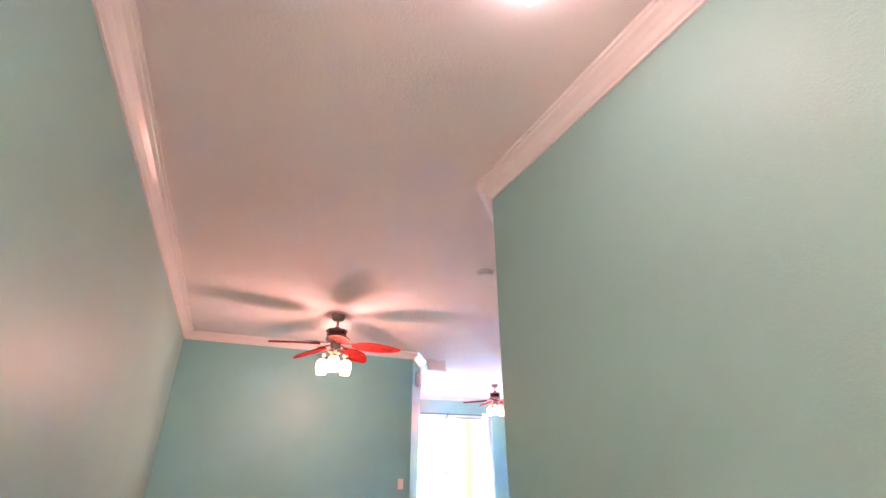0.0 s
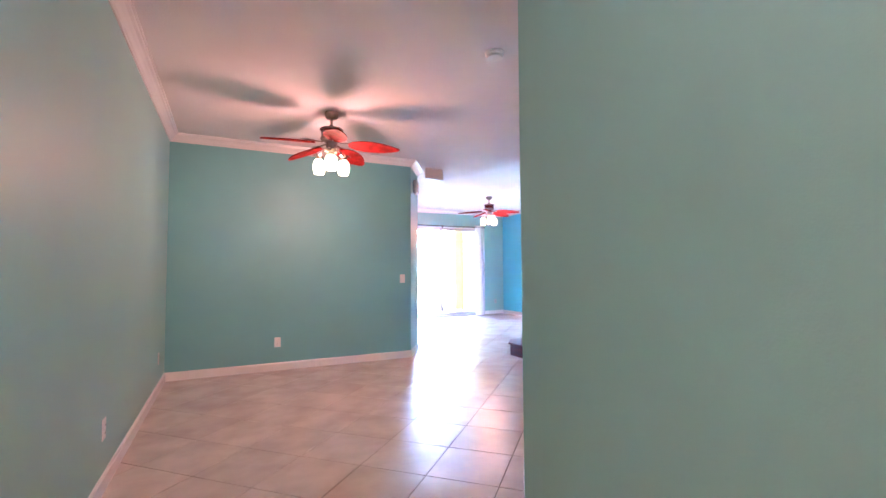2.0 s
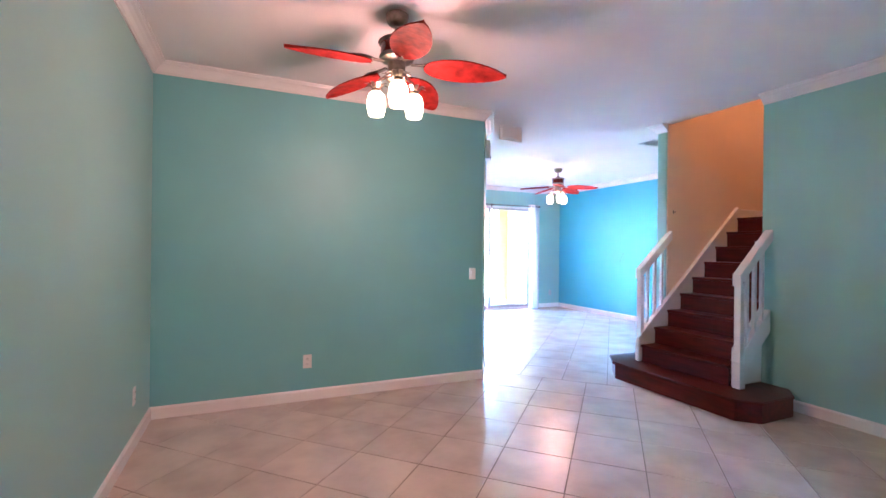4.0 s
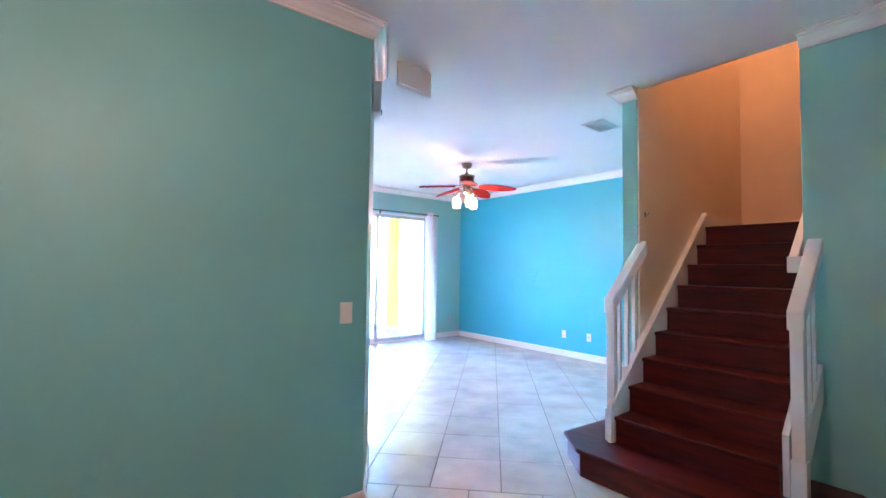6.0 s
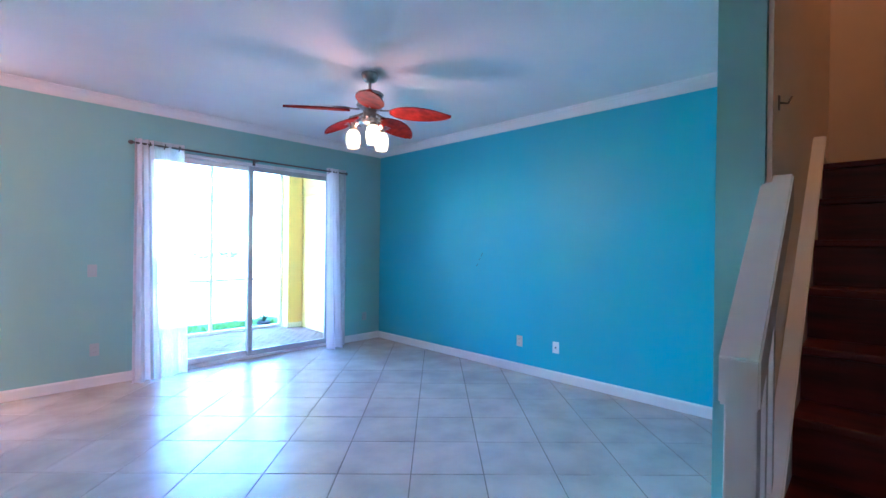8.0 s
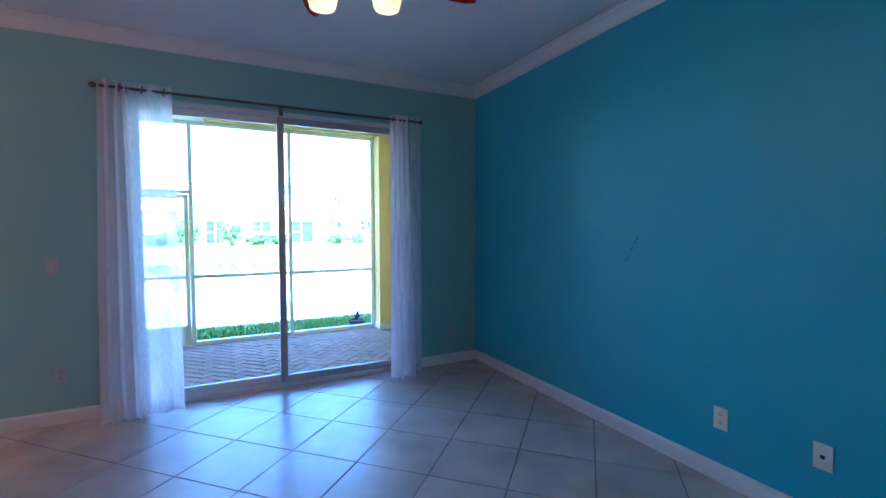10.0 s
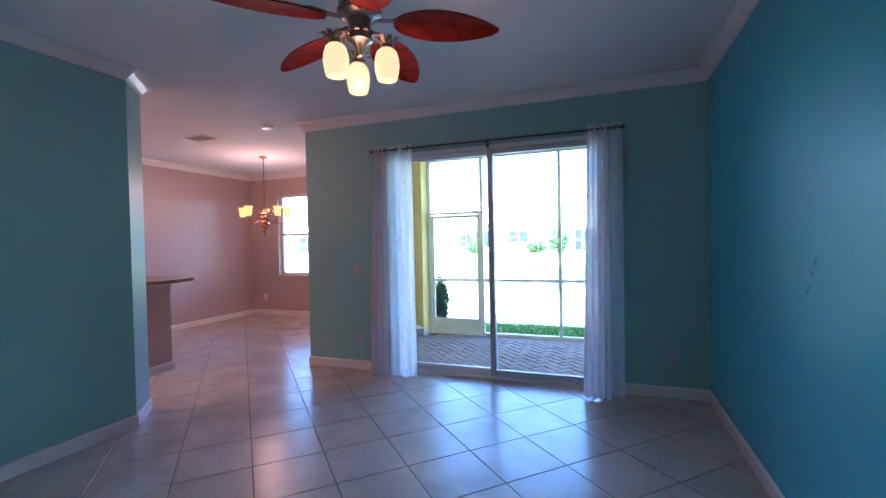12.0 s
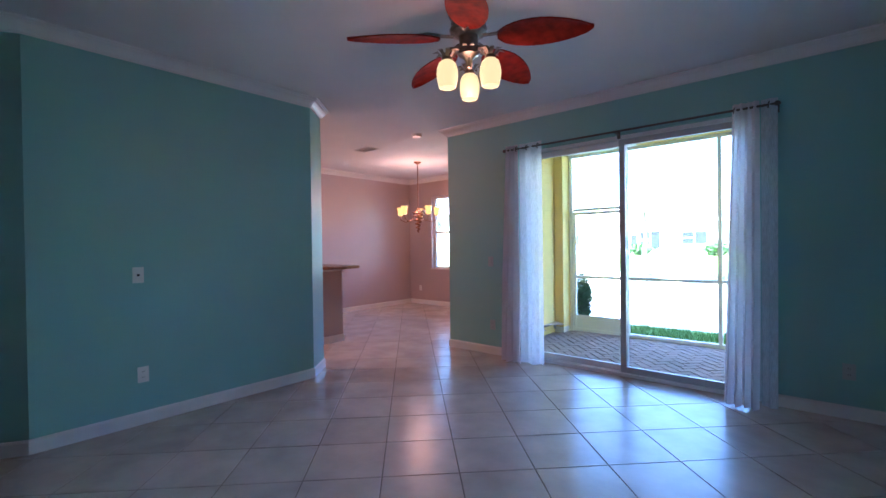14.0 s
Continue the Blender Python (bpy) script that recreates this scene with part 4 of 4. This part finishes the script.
house(-56, 50, 0.1, 18, 10, 3.0, "pale stucco house with a tiled hip roof", WN)
for x, y, r, h in ((5.3, 46, 1.0, 2.1), (2.2, 46.5, 0.9, 2.0), (7.4, 47.5, 1.0, 0.9), (9.0, 47.5, 1.0, 0.9), (14, 47.5, 1.1, 1.0), (16, 47.5, 1.2, 1.0), (18.2, 47.5, 1.2, 1.0), (0, 48, 1.0, 1.1), (-6, 48, 1.2, 1.0), (-14, 47, 1.4, 2.0), (25, 48, 1.4, 1.2), (29, 48, 1.2, 1.1), (36, 48, 1.3, 1.4), (-24, 49, 1.5, 1.3), (-20, 48, 1.2, 1.0), (-38, 49, 1.6, 1.7)):
    shrub(x, y, 0.05, r, h, "rounded green shrub on the far shore")
shrub(3.39, 13.22, -0.21, 0.13, 0.92, "tall narrow green shrub outside the screen", 2600, 0.05)


def palm(x, y, z, h):
    th = empty("palm_tree", pose(x, y, z), label="slender palm tree with arching fronds on the far shore", category="palm tree")
    part("trunk", tube([(0, 0, -0.2), (0.1, 0, h * 0.4), (0.05, 0.1, h * 0.8), (0, 0, h)], [0.2, 0.15, 0.12, 0.1], 10), BARK, th, smooth=True)
    bm = bmesh.new()
    for k in range(16):
        a, up = 2.4 * k, random.uniform(-0.1, 0.9)
        d, s = Vector((math.cos(a), math.sin(a), 0)), Vector((-math.sin(a), math.cos(a), 0))
        for i in range(1, 14):
            u = i / 13
            p = Vector((0, 0, h)) + d * (1.9 * u) + Vector((0, 0, up * u * 1.4 - 1.5 * u * u))
            for sg in (-1, 1):
                L = 0.55 * math.sin(math.pi * (0.15 + 0.8 * u))
                t = p + s * sg * L + d * 0.15 + Vector((0, 0, -0.3 * L))
                bm.faces.new([bm.verts.new(v) for v in (p, p + d * 0.09, t)])
    part("crown", bm, LEAF, th)


palm(-4.5, 44, 0.0, 3.8)
palm(22, 49, 0.0, 4.5)
# small spiky plant at the lanai's edge
pl = empty("spiky_plant", pose(6.48, 13.12, -0.21), label="small dark spiky plant in a low pot", category="plant")
part("pot", lathe([(0.09, 0), (0.12, 0.10), (0.125, 0.12), (0.11, 0.12), (0.10, 0.10)], 20), SAND, pl, smooth=True)
bm = bmesh.new()
for k in range(26):
    a, t = 2.4 * k, random.uniform(0.3, 1.3)
    d, s = Vector((math.cos(a), math.sin(a), 0)), Vector((-math.sin(a), math.cos(a), 0))
    c, L = Vector((0, 0, 0.11)), random.uniform(0.14, 0.24)
    tip = c + d * L * math.cos(t) + Vector((0, 0, L * math.sin(t)))
    mid = c + (tip - c) * 0.5 + Vector((0, 0, 0.02))
    bm.faces.new([bm.verts.new(v) for v in (c - s * 0.01, c + s * 0.01, mid + s * 0.014, tip, mid - s * 0.014)])
part("leaves", bm, LEAF, pl)

# faint scuffs on the saturated teal wall
for ya, za, yb, zb in ((8.22, 1.29, 8.25, 1.235), (8.29, 1.16, 8.32, 1.12), (8.26, 1.225, 8.27, 1.20)):
    bm = bmesh.new()
    for s in (0, 1):
        bm.faces.new([bm.verts.new((XE - 0.0006 * (s + 1), *p)) for p in ((ya, za), (yb, zb), (yb - 0.012, zb + 0.004), (ya - 0.008, za - 0.004))])
    part("scuff", bm, SCUFF, bpy.data.objects["wall_living_east"], "faint dark scuff mark")

# ---- lanai pavers, herringbone ----
pv = tagged(part("lanai_paving", box(LX0, YN + 0.2, -0.3, LX1, LY + 0.2, ZL - 0.012), SAND), "grey herringbone paver floor of the lanai", "paving", kind="structure")
PL, PW, GAP = 0.215, 0.1075, 0.012


def slab(lx, ly, h, b):
    bm = bmesh.new()
    lo = [bm.verts.new((sx * lx / 2, sy * ly / 2, -h)) for sx, sy in ((-1, -1), (1, -1), (1, 1), (-1, 1))]
    md = [bm.verts.new((sx * lx / 2, sy * ly / 2, -b)) for sx, sy in ((-1, -1), (1, -1), (1, 1), (-1, 1))]
    hi = [bm.verts.new((sx * (lx / 2 - b), sy * (ly / 2 - b), 0)) for sx, sy in ((-1, -1), (1, -1), (1, 1), (-1, 1))]
    bm.faces.new(hi)
    for a, c in ((lo, md), (md, hi)):
        for i in range(4):
            bm.faces.new((a[i], a[(i + 1) % 4], c[(i + 1) % 4], c[i]))
    return bm


def mesh_of(name, bm, mat):
    me = bpy.data.meshes.new(name)
    bm.to_mesh(me)
    bm.free()
    me.materials.append(mat)
    return me


pm = mesh_of("paver", slab(PL - GAP, PW - GAP, 0.02, 0.004), PAVER)
rot = Matrix.Rotation(radians(45), 2)
for i in range(-40, 60):
    for j in range(-40, 60):
        for kind in (0, 1):
            # herringbone lattice in units of the paver's width
            cx, cy = (i + 2 * j + 1, i - 2 * j + 0.5) if kind == 0 else (i + 2 * j + 0.5, i - 2 * j + 2.0)
            p = rot @ Vector((cx * PW, cy * PW))
            x, y = 5.0 + p.x, 11.2 + p.y
            if LX0 + 0.03 < x < LX1 - 0.03 and YN + 0.29 < y < LY + 0.1:
                o = new("paver", pm)
                o.parent = pv
                o.matrix_local = pose(x, y, ZL + random.uniform(-0.0015, 0.0015), random.uniform(-0.4, 0.4), random.uniform(-0.4, 0.4), 45 if kind == 0 else 135)

# ---- floor tiles ----
fb = box(-0.7, -2.8, -0.12, 7.05, YN + 0.19, -0.004)
add_box(fb, -0.7, YN + 0.19, -0.12, XO + 0.25, YB + 0.19, -0.004)
floor = tagged(part("floor", fb, GROUT), "beige porcelain tile floor laid diagonally with dark grout", "floor", kind="structure")
TP, R2 = 0.4347, math.sqrt(2)
tm = mesh_of("tile", slab(TP - 0.006, TP - 0.006, 0.008, 0.0012), TILE)
rest = bmesh.new()
count = 0
for iu in range(-8, 50):
    for iv in range(-30, 40):
        u = 3.382 + (iu + 0.5) * TP
        v = (1.36 if u < 6.0 else 1.60) + (iv + 0.5) * TP
        x, y = (u - v) / R2, (u + v) / R2
        r = TP / R2
        ymax = YN + 0.19 if x > XO + 0.2 else YB + 0.19
        if x < -0.7 - r or x > 7.1 + r or y < -2.8 - r or y > ymax + r:
            continue
        inside = -0.7 < x - r and x + r < 7.04 and y + r < ymax and y - r > -2.8
        zz = random.uniform(-0.0006, 0.0006)
        if inside and y > 1.2 and not (x > XS + 0.2 and y < 4.9) and not (x < 1.6 and 6.2 < y < 9.0) and not (x > 5.2 and y < 5.0) and count < 300:
            o = new("tile", tm)
            o.parent = floor
            o.matrix_local = pose(x, y, zz, 0, 0, 45)
            count += 1
        else:
            poly = [Vector((x + r - 0.005, y)), Vector((x, y + r - 0.005)), Vector((x - r + 0.005, y)), Vector((x, y - r + 0.005))]
            for ax, lim, sg in ((0, -0.69, 1), (0, 7.04, -1), (1, ymax - 0.002, -1), (1, -2.79, 1)):
                out = []
                for a, b in zip(poly, poly[1:] + poly[:1]):
                    da, db = (a[ax] - lim) * sg, (b[ax] - lim) * sg
                    if da >= 0:
                        out.append(a)
                    if da * db < 0:
                        out.append(a + (b - a) * (da / (da - db)))
                poly = out
                if not poly:
                    break
            if len(poly) >= 3:
                prism([(p.x, p.y) for p in poly], -0.008, 0, rest)
tagged(part("tile_rest", rest, TILE, floor), kind="stuff")
